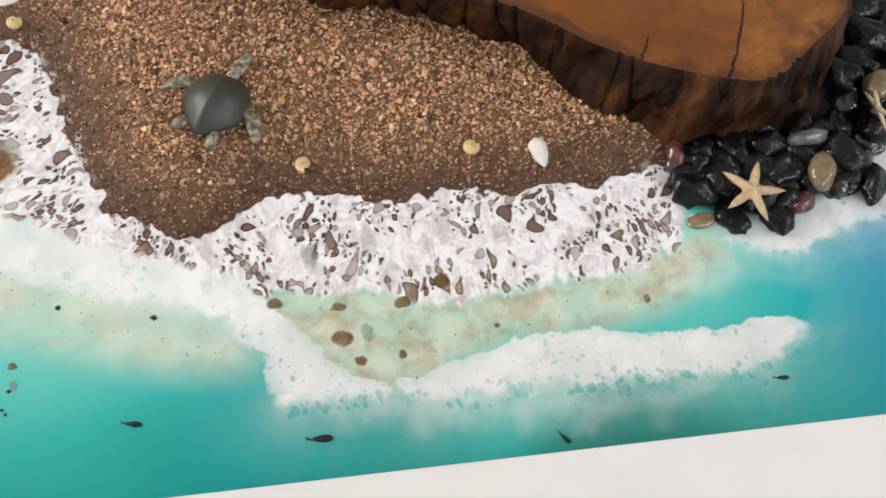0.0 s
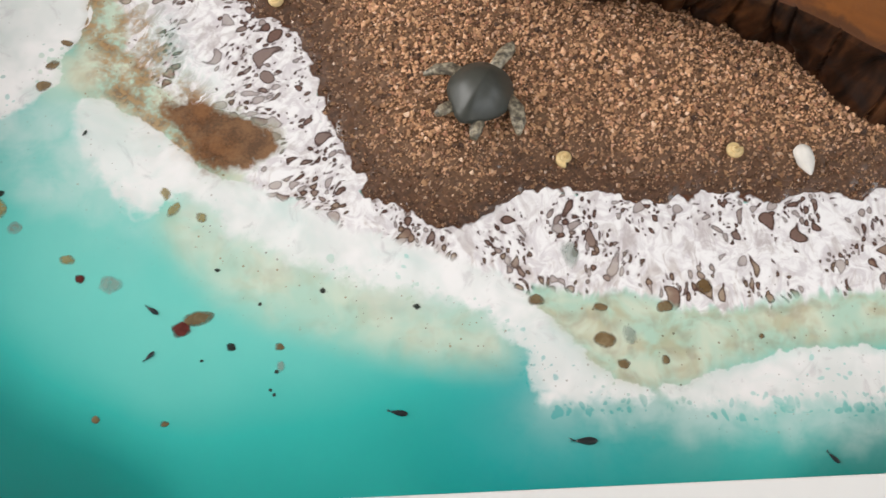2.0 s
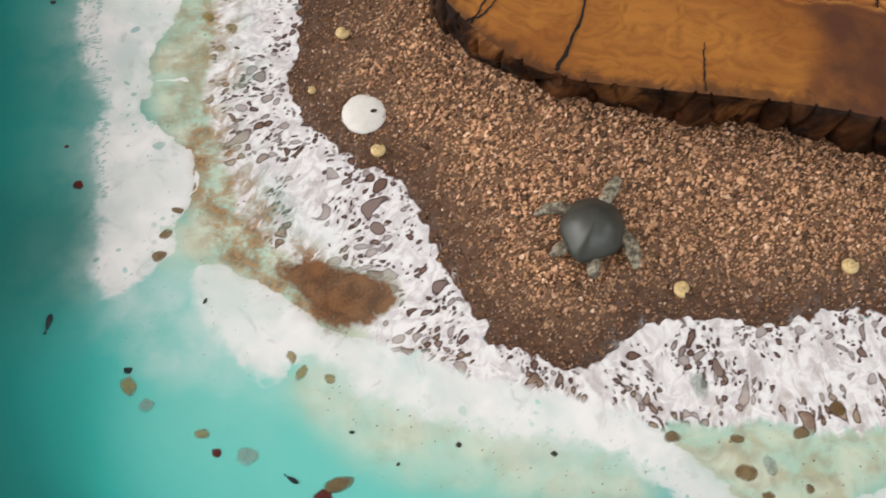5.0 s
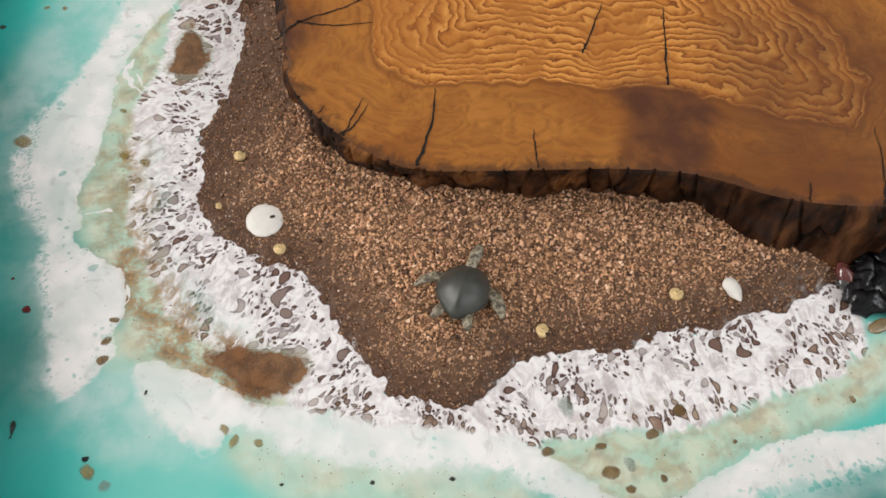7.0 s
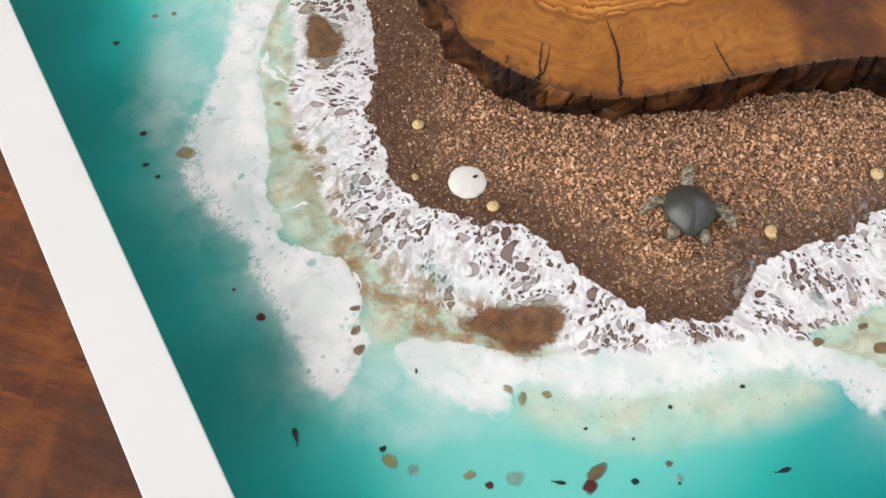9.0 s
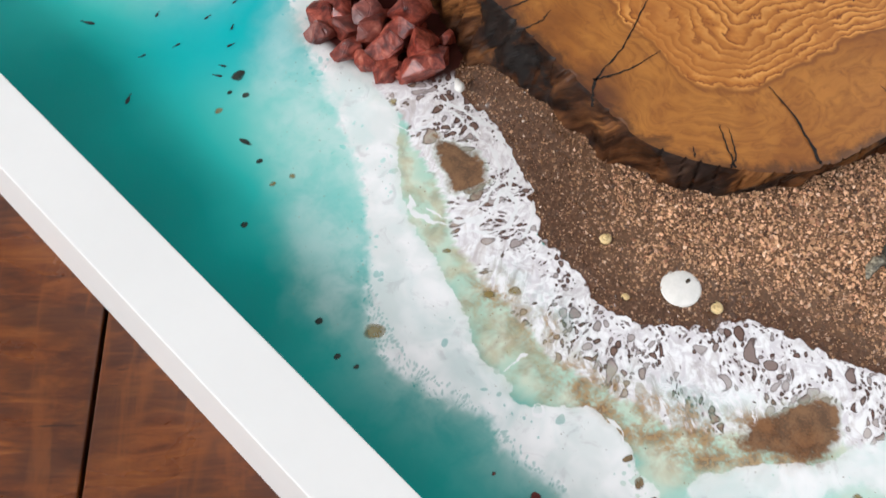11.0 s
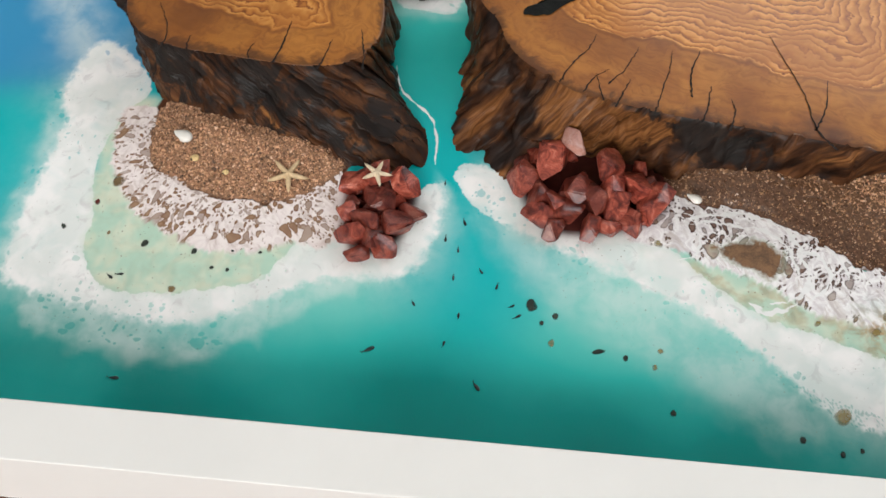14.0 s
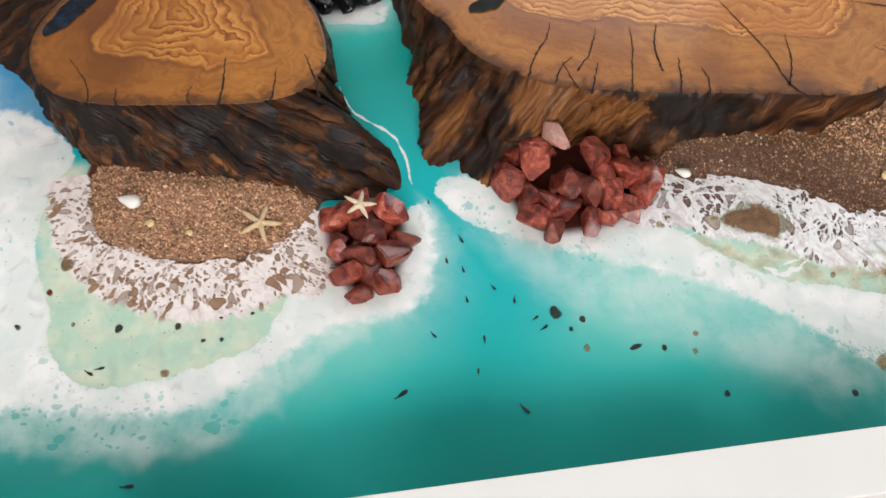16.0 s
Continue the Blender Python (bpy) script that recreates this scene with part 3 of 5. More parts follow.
GREY_ROCK = stone("grey_pebble", (.09, .09, .085), (.16, .16, .15), (.24, .24, .22))
GREY_DARK = stone("charcoal_pebble", (.018, .018, .018), (.04, .038, .036), (.09, .085, .08))
MAROON_ROCK = stone("maroon_pebble", (.05, .012, .012), (.11, .028, .026), (.17, .06, .05))
MILK_ROCK = stone("milky_pebble", (.26, .33, .29), (.36, .42, .37), (.50, .53, .47), sunk=.5)
OCHRE_ROCK = stone("ochre_pebble", (.24, .17, .05), (.36, .27, .09), (.46, .40, .20), sunk=.62)
DARK_ROCK = stone("dark_chip", (.02, .025, .022), (.05, .06, .05), (.09, .10, .08), sunk=.95)
FISH_BLACK = painted("fish_black", (.012, .018, .020), .3, .2, 200)
STAR = painted("dried_starfish", (.66, .48, .28), .7, .25, 300)
STAR_PALE = painted("pale_starfish", (.74, .60, .42), .7, .2, 300)
SHELL_WHITE = painted("white_shell", (.80, .77, .72), .5, .08, 250)
SHELL_CREAM = painted("cream_shell", (.84, .62, .30), .4, .30, 350)
DARK_HOLE = painted("shell_hollow", (.05, .035, .02), .9, .2)
turtle_mat = Mat("turtle_figure")
_n = turtle_mat.noise(turtle_mat.pos(), 420, 3, .6)
_shellness = turtle_mat.attr("shell")
turtle_mat.set(Base_Color=turtle_mat.mix(_shellness, turtle_mat.ramp(_n, (.36, (.07, .06, .045)), (.50, (.20, .17, .12)), (.64, (.42, .37, .27))), turtle_mat.mix(_n, (.040, .043, .037), (.060, .062, .052))), Roughness=.42)
TURTLE = turtle_mat.m

# ---------------------------------------------------------------- the room
ROOM_LO, ROOM_HI, HIGH = (-2.6, -2.2), (2.8, 3.2), 2.6


def wall(name, lo, hi, openings=()):
    """A wall slab along x or y; openings are (from, to, sill, head) along its length."""
    bm = bmesh.new()
    n = 0 if hi[0] - lo[0] > hi[1] - lo[1] else 1
    cuts = sorted(openings)
    run = lo[n]
    spans = []
    for a, b, sill, head in cuts:
        spans += [(run, a, lo[2], hi[2]), (a, b, lo[2], sill), (a, b, head, hi[2])]
        run = b
    spans.append((run, hi[n], lo[2], hi[2]))
    for a, b, z0, z1 in spans:
        p, q = list(lo), list(hi)
        p[n], q[n], p[2], q[2] = a, b, z0, z1
        box(bm, p, q)
    return tagged(part(name, bm, WALL_PAINT, None), "plain pale painted room wall", "wall", kind="structure")


Z0 = FLOOR - 0.03
wall("wall_west", (ROOM_LO[0] - .12, ROOM_LO[1] - .12, Z0), (ROOM_LO[0], ROOM_HI[1] + .12, HIGH), [(-.2, 2.0, .6, 2.2)])
wall("wall_east", (ROOM_HI[0], ROOM_LO[1] - .12, Z0), (ROOM_HI[0] + .12, ROOM_HI[1] + .12, HIGH), [(-.95, .25, 1.3, 2.5)])
wall("wall_south", (ROOM_LO[0], ROOM_LO[1] - .12, Z0), (ROOM_HI[0], ROOM_LO[1], HIGH), [(1.2, 2.7, 1.05, 2.45)])
wall("wall_north", (ROOM_LO[0], ROOM_HI[1], Z0), (ROOM_HI[0], ROOM_HI[1] + .12, HIGH))
bm = bmesh.new()
box(bm, (ROOM_LO[0] - .12, ROOM_LO[1] - .12, HIGH), (ROOM_HI[0] + .12, ROOM_HI[1] + .12, HIGH + .1))
tagged(part("ceiling", bm, CEILING_PAINT, None), "plain white painted ceiling", "ceiling", kind="structure")


def floorboards():
    """Wide boards laid aslant to the frame, with dark open joints."""
    bm = bmesh.new()
    box(bm, (ROOM_LO[0], ROOM_LO[1], FLOOR - .03), (ROOM_HI[0], ROOM_HI[1], FLOOR - .012))
    ground = tagged(part("floor", bm, CRACK, None), "reddish brown worn wooden floorboards with dark joints", "floor", kind="structure")
    turn = pose(-.032, .469, 0, 0, 0, -42)
    rows = []
    for j in range(-7, 8):
        shift = 0.0 if j % 2 == 0 else .77
        for i in range(-4, 5):
            rows.append((i * 1.5 + shift, j * .62))
    bm = bmesh.new()
    box(bm, (.0012, -.3088, -.012), (1.4988, .3088, 0), .0012)
    shared = bpy.data.meshes.new("floorboard")
    bm.to_mesh(shared)
    bm.free()
    shared.materials.append(FLOOR_WOOD)
    for x, y in rows:
        m = turn @ pose(x, y - .02, FLOOR)
        ends = np.array([(m @ Vector((a, b, 0))).to_tuple()[:2] for a in (0, 1.5) for b in (-.31, .31)])
        if (ends.max(0) < ROOM_LO).any() or (ends.min(0) > ROOM_HI).any():
            continue
        data = shared
        if (ends.min(0) < ROOM_LO).any() or (ends.max(0) > ROOM_HI).any():
            bm = bmesh.new()
            bm.from_mesh(shared)
            inverse = m.inverted()
            for spot, way in (((ROOM_LO[0], 0, 0), (-1, 0, 0)), ((ROOM_HI[0], 0, 0), (1, 0, 0)), ((0, ROOM_LO[1], 0), (0, -1, 0)), ((0, ROOM_HI[1], 0), (0, 1, 0))):
                bmesh.ops.bisect_plane(bm, geom=bm.verts[:] + bm.edges[:] + bm.faces[:], plane_co=inverse @ Vector(spot), plane_no=inverse.to_3x3() @ Vector(way), clear_outer=True)
            if not bm.faces:
                bm.free()
                continue
            data = bpy.data.meshes.new("floorboard")
            bm.to_mesh(data)
            bm.free()
            data.materials.append(FLOOR_WOOD)
        ob = new("floorboard", data)
        ob.matrix_world = m
        ob.parent = ground


floorboards()

# ---------------------------------------------------------------- the frame and the resin sea
WIDE, LONG, RIM, RAIL = .74, 1.06, .045, .034
tray = tagged(new("tray_frame"), "white painted deep wooden box frame lying on floorboards", "frame")
for name, lo, hi in (("rail", (-RAIL, -RAIL, FLOOR), (0, LONG + RAIL, RIM)), ("rail", (WIDE, -RAIL, FLOOR), (WIDE + RAIL, LONG + RAIL, RIM)),
                     ("rail", (0, -RAIL, FLOOR), (WIDE, 0, RIM)), ("rail", (0, LONG, FLOOR), (WIDE, LONG + RAIL, RIM))):
    bm = bmesh.new()
    part(name, box(bm, lo, hi, .0007), FRAME_WHITE, tray)
bm = bmesh.new()
part("base_board", box(bm, (0, 0, FLOOR + .001), (WIDE, LONG, -.006)), FRAME_WHITE, tray)


def resin_sea():
    step, fine = .0025, 5
    nx, ny = round(WIDE / step), round(LONG / step)
    bands = [smooth(BAND_SEA + BAND_SHORE[::-1]), smooth(CORNER_BAND), smooth(CREST), smooth(EAST_BAND), smooth(COVE_BAND), smooth(CHANNEL_FOAM)]
    laces = [np.vstack([smooth(SHORE, 2, False), smooth(LACE_EDGE, 2, False)[::-1]]), smooth(COVE_LACE), smooth([(.214, .458), (.199, .434), (.165, .438), (.160, .475), (.185, .480)]), smooth([(.206, .674), (.178, .694), (.150, .704), (.138, .672), (.160, .652), (.20, .655)])]
    # cells of 2.5 mm; those with foam are split into cells of 0.5 mm
    cx, cy = np.meshgrid(np.arange(nx), np.arange(ny))
    cells = np.stack([cx.ravel(), cy.ravel()], 1)
    mid = (cells + .5) * step
    foam = (np.max([inside_depth(mid, o) for o in laces], 0) > -.009) | (np.max([inside_depth(mid, o) for o in bands], 0) > -.004)
    foam |= inside_depth(mid, smooth(COVE_HAZE)) > -.002
    for line, wide in FILAMENTS:
        foam |= along(mid, smooth(line, 2, False))[1] < wide + .004
    unit = np.array([(i, j) for j in range(fine) for i in range(fine)])
    small = (cells[foam][:, None] * fine + unit[None]).reshape(-1, 2)
    span = nx * fine + 1

    def corners(c, k):
        return np.stack([(c[:, 0] + i * k) + (c[:, 1] + j * k) * span for i, j in ((0, 0), (1, 0), (1, 1), (0, 1))], 1)

    ids = np.vstack([corners(cells[~foam] * fine, fine), corners(small, 1)])
    used, faces = np.unique(ids, return_inverse=True)
    faces = faces.reshape(-1, 4)
    spot = np.stack([used % span, used // span], 1)
    at = spot * (step / fine)
    data = bpy.data.meshes.new("sea_resin")
    data.vertices.add(len(at)), data.loops.add(faces.size), data.polygons.add(len(faces))
    data.vertices.foreach_set("co", np.column_stack([at, np.zeros(len(at))]).ravel())
    data.loops.foreach_set("vertex_index", faces.ravel())
    data.polygons.foreach_set("loop_start", np.arange(0, faces.size, 4))
    data.polygons.foreach_set("use_smooth", np.ones(len(faces), bool))
    data.update(calc_edges=True)
    data.materials.append(RESIN)
    sea = tagged(new("water", data), "glossy turquoise resin sea with white poured foam waves", "water", kind="structure")
    mm = 1000.0
    gx, gy = np.meshgrid(np.arange(nx + 1) * step, np.arange(ny + 1) * step)
    grid = np.stack([gx.ravel(), gy.ravel()], 1)
    cell = np.minimum(spot // fine, (nx - 1, ny - 1))
    fx, fy = (spot / fine - cell).T
    low = cell[:, 0] + cell[:, 1] * (nx + 1)

    def spread(values):
        """From the 2.5 mm lattice to every vertex."""
        g = np.asarray(values, float)
        return (g[low] * (1 - fx) + g[low + 1] * fx) * (1 - fy) + (g[low + nx + 1] * (1 - fx) + g[low + nx + 2] * fx) * fy

    u1, v1 = along(grid, SHORE_LINE)
    u2, v2 = along(grid, np.vstack([COVE, COVE[:1]]))
    first = spread(v1) < spread(v2)
    u, v = np.where(first, spread(u1), 3 + spread(u2)), np.where(first, spread(v1), spread(v2))
    scalar(sea, "u", u), scalar(sea, "v", v), scalar(sea, "cove", ~first)
    white = spread(np.max([inside_depth(grid, b) for b in bands], 0))
    thread = np.full(len(at), -9.0)
    for line, wide in FILAMENTS:
        curve = smooth(line, 3, False)
        near = np.flatnonzero(((at > curve.min(0) - .006) & (at < curve.max(0) + .006)).all(1))
        wavy = at[near] + np.stack([ripple(at[near], 90, 23) + .35 * ripple(at[near], 240, 24), ripple(at[near], 90, 25) + .35 * ripple(at[near], 240, 26)], 1) * (.0012 if wide < .00095 else min(.0055, 3.2 * wide))
        way, off = along(wavy, curve)
        k = way / way.max()
        thin = wide * np.minimum(1, 5 * np.minimum(k, 1 - k) + .25) * (.85 + 1.3 * ripple(np.column_stack([way, way * 0]), 110, 4))
        thread[near] = np.maximum(thread[near], (thin - off) * mm)
    scalar(sea, "white", white * mm), scalar(sea, "thread", thread)
    ashore = spread(np.maximum(inside_depth(grid, SAND), inside_depth(grid, COVE)))
    lace = spread(np.max([inside_depth(grid, o) for o in laces], 0)) + .0015
    flowing = np.stack([u, v], 1)
    finger = .0045 * ripple(flowing * (1, .115), 190, 2) + .0030 * ripple(flowing * (1, .10), 420, 5) + .002 * ripple(flowing, 60, 8)
    lace = lace + finger * np.clip(v / .02, .25, 1) * np.exp(-np.maximum(-lace - .012, 0) / .004)
    rim = np.flatnonzero((v < .016) & (lace > -.012))
    lace[rim] -= fray(at[rim]) * np.exp(-(v[rim] / .009) ** 2)
    beyond = spread(along(grid, smooth(LACE_EDGE, 2, False))[1])
    cross = np.where(first, v / (v + beyond + 1e-6), np.clip(v / .030, 0, 1))
    scalar(sea, "span", cross)
    scalar(sea, "lace", lace * mm), scalar(sea, "ashore", ashore * mm)
    brown = spread(np.maximum(inside_depth(grid, smooth(BROWN_POOL)), inside_depth(grid, smooth(BROWN_COVE))))
    scalar(sea, "brown", brown * mm)
    # holes in the lace and pores in the waves: drops of clear resin drawn out by the flow
    index = np.full((ny * fine + 1, span), -1)
    index[spot[:, 1], spot[:, 0]] = np.arange(len(at))
    rng = np.random.default_rng(21)
    hole, tone, pore = np.full(len(at), -9.0), np.zeros(len(at)), np.full(len(at), -9.0)
    bent = at + np.stack([.0012 * ripple(at, 190, 3) + .0040 * ripple(at, 70, 9), .0012 * ripple(at, 190, 13) + .0040 * ripple(at, 70, 19)], 1)

    def press(field, centre, flow, length, width, bend, taper, shade=None):
        reach = length * 1.5
        lo, hi = np.floor((centre - reach) / step * fine).astype(int), np.ceil((centre + reach) / step * fine).astype(int)
        lo, hi = np.maximum(lo, 0), np.minimum(hi, (span - 1, ny * fine))
        who = index[lo[1]:hi[1] + 1, lo[0]:hi[0] + 1].ravel()
        who = who[who >= 0]
        off = bent[who] - centre
        a, b = off @ flow, off @ np.array([-flow[1], flow[0]])
        b = b - bend * a * a
        k = np.clip(a / length, -1, 1)
        wide = width * (1 - taper * k)
        d = (1 - np.sqrt((a / length) ** 2 + (b / wide) ** 2)) * np.minimum(wide, length) * mm
        win = d > field[who]
        field[who] = np.where(win, d, field[who])
        if shade is not None:
            tone[who] = np.where(win & (d > -.3), shade, tone[who])

    inner = np.flatnonzero((lace > .0010) & (brown < .004))
    crowd = ripple(at, 42, 4) + .5 * ripple(at, 95, 6)
    used_up = np.zeros(len(at), bool)
    for size, count, near_shore in ((.0036, 150, .0), (.0024, 620, .15), (.0015, 2300, .35), (.0009, 4200, .5), (.0006, 4200, .45)):
        for pick in rng.choice(inner, count, replace=True):
            c = at[pick]
            s = size * rng.uniform(.65, 1.2)
            want = .34 + 1.5 * crowd[pick] + near_shore * (.45 - cross[pick]) + (.25 if not first[pick] else 0.0)
            if rng.random() > want or lace[pick] < s * .5 or used_up[pick]:
                continue
            line = SHORE_LINE if first[pick] else COVE
            foot = line[np.argmin(((line - c) ** 2).sum(1))]
            flow = (c - foot) / (np.linalg.norm(c - foot) + 1e-9)
            turn = rng.normal(0, .30)
            flow = np.array([flow[0] * math.cos(turn) - flow[1] * math.sin(turn), flow[0] * math.sin(turn) + flow[1] * math.cos(turn)])
            long = s * rng.uniform(.9, 1.9 if cross[pick] > .25 else 1.3)
            wide = s * rng.uniform(.55, .95)
            press(hole, c, flow, long, wide, rng.normal(0, 60), rng.uniform(-.5, .7), rng.random())
            lo, hi = np.floor((c - s) / step * fine).astype(int), np.ceil((c + s) / step * fine).astype(int)
            lo, hi = np.maximum(lo, 0), np.minimum(hi, (span - 1, ny * fine))
            who = index[lo[1]:hi[1] + 1, lo[0]:hi[0] + 1].ravel()
            who = who[who >= 0]
            off = at[who] - c
            used_up[who[(off ** 2).sum(1) < (s * 1.1 + .0004) ** 2]] = True
    edge = np.flatnonzero((white > -.007) & (white < .012) & (lace < -.002))
    for pick in rng.choice(edge, 62):
        c = at[pick]
        for _ in range(rng.integers(3, 16)):
            q = c + rng.normal(0, .006, 2)
            r = rng.gamma(3, .00022)
            press(pore, q, np.array([1.0, 0.0]), r * 1.25, r, 0, 0)
    # a net of drops along the lower rim of the crest, and fine dashes on the west wave
    spots = np.flatnonzero((white > -.010) & (white < .007) & (at[:, 1] < .050) & (at[:, 0] > .30) & (at[:, 0] < .535) & (lace < -.002))
    for pick in rng.choice(spots[at[spots, 1] < .041], 200):
        if ripple(at[pick:pick + 1] * (1, 0), 40, 3)[0] > -.25:
            r = rng.gamma(3, .00024)
            press(pore, at[pick], np.array([.25, -.97]), r * rng.uniform(1, 1.9), r, 0, rng.uniform(-.4, .4))
    west = np.flatnonzero((white > .0005) & (white < .010) & (at[:, 0] < .105) & (at[:, 0] < .062 + .35 * np.maximum(at[:, 1] - .345, 0)) & (at[:, 1] > .225) & (at[:, 1] < .45))
    for pick in rng.choice(west, 240):
        press(pore, at[pick], np.array([.9, .4]), rng.uniform(.0007, .0015), rng.uniform(.0004, .0007), 0, 0)
    haze = np.flatnonzero((white > -.006) & (white < .006) & (at[:, 0] > .215) & (at[:, 0] < .30) & (at[:, 1] < .105) & (lace < -.004))
    for pick in rng.choice(haze, 90):
        r = rng.gamma(3, .00015)
        press(pore, at[pick], np.array([.9, .4]), r * 1.4, r, 0, 0)
    froth = np.flatnonzero((at[:, 0] > .056) & (at[:, 0] < .092) & (at[:, 1] > .715) & (at[:, 1] < .845))
    for pick in rng.choice(froth, 130):
        r = rng.gamma(2.5, .00028)
        press(pore, at[pick], np.array([0.0, 1.0]), r * 1.2, r, 0, 0)
    for pick in rng.choice(edge, 12):
        press(pore, at[pick], np.array([.7, .7]), rng.uniform(.0018, .0034), rng.uniform(.0014, .0026), 0, .2)
    scalar(sea, "hole", np.maximum(hole, -4)), scalar(sea, "tone", tone), scalar(sea, "pore", np.maximum(pore, -4))
    at, full = grid, at
    sea_white = np.max([inside_depth(at, b) for b in bands], 0)
    shoal = [fade(inside_depth(at, smooth(s)) + .005, .008) for s in (TAN_SHOAL, WEST_SHOAL, COVE_SHALLOW)]
    bedded = [fade(inside_depth(at, smooth(s)) + .010, .006) for s in (BROWN_POOL, BROWN_COVE, COVE_LACE)]
    gap = fade(inside_depth(at, smooth([(.075, .215), (.105, .212), (.140, .205), (.200, .164), (.206, .140), (.165, .139), (.145, .152), (.130, .165), (.100, .186), (.080, .190)])), .012)
    soft = fade(inside_depth(at, smooth([(.138, .130), (.150, .108), (.175, .086), (.208, .074), (.245, .062), (.277, .056), (.292, .060), (.285, .080), (.270, .092), (.220, .106), (.180, .124), (.155, .138)])), .012)
    gravel = np.maximum(fade(inside_depth(at, smooth(PEBBLE_BED)) - .003, .004), fade(inside_depth(at, smooth(CHANNEL_END)), .004))
    scalar(sea, "gravel", spread(gravel))
    scalar(sea, "rock_bed", spread(np.maximum(fade(inside_depth(at, smooth(EAST_RUBBLE)) - .005, .004), fade(inside_depth(at, smooth(WEST_RUBBLE)) - .005, .004))))
    scalar(sea, "shoal", spread(np.clip(np.max(shoal + bedded + [0.88 * soft, gap], 0), 0, 1)))
    scalar(sea, "tan", spread(np.clip(np.maximum(shoal[0], shoal[1]) + .25 * shoal[2] + .45 * soft, 0, 1)))
    shape = (ny + 1, nx + 1)
    wy, wx = np.gradient(sea_white.reshape(shape), step)
    vy, vx = np.gradient(np.minimum(v1, v2).reshape(shape), step)
    lean = (wx * vx + wy * vy).ravel()
    seaward = np.clip(.35 - lean * .9, 0, 1)
    scalar(sea, "seaward", spread(seaward))
    lobed = at + np.stack([ripple(at, 55, 31) + .5 * ripple(at, 130, 32), ripple(at, 55, 33) + .5 * ripple(at, 130, 34)], 1) * .008
    outside = seaward * np.exp(-np.maximum(-sea_white, 0) / .012) * (1 - np.clip(np.max(shoal, 0), 0, 1)) * .85
    scalar(sea, "veil", spread(np.clip(np.max([outside] + [fade(inside_depth(lobed, smooth(v)), s) * (1 - .75 * np.clip(np.max(shoal, 0), 0, 1)) for v, s in VEILS], 0), 0, 1)))
    scalar(sea, "rust", spread(np.clip(1.1 * weight(at, RUST, .0095), 0, 1)))
    w = [weight(at, places, .028) + 1e-6 for places in (DEEP, MID, TURQUOISE, PALE, BLUE_REFLECTION)]
    total = sum(w)
    scalar(sea, "deep", spread((0.86 * w[0] + .50 * w[1] + .32 * w[2] + .07 * w[3] + .50 * w[4] + 2e-6) / total))
    scalar(sea, "turquoise", spread(.85 * w[2] / total))
    scalar(sea, "blue", spread(.9 * w[4] / total))
    bm = bmesh.new()
    part("resin_body", box(bm, (0, 0, -.0055), (WIDE, LONG, -.0005)), FRAME_WHITE, sea)
    return sea


resin_sea()


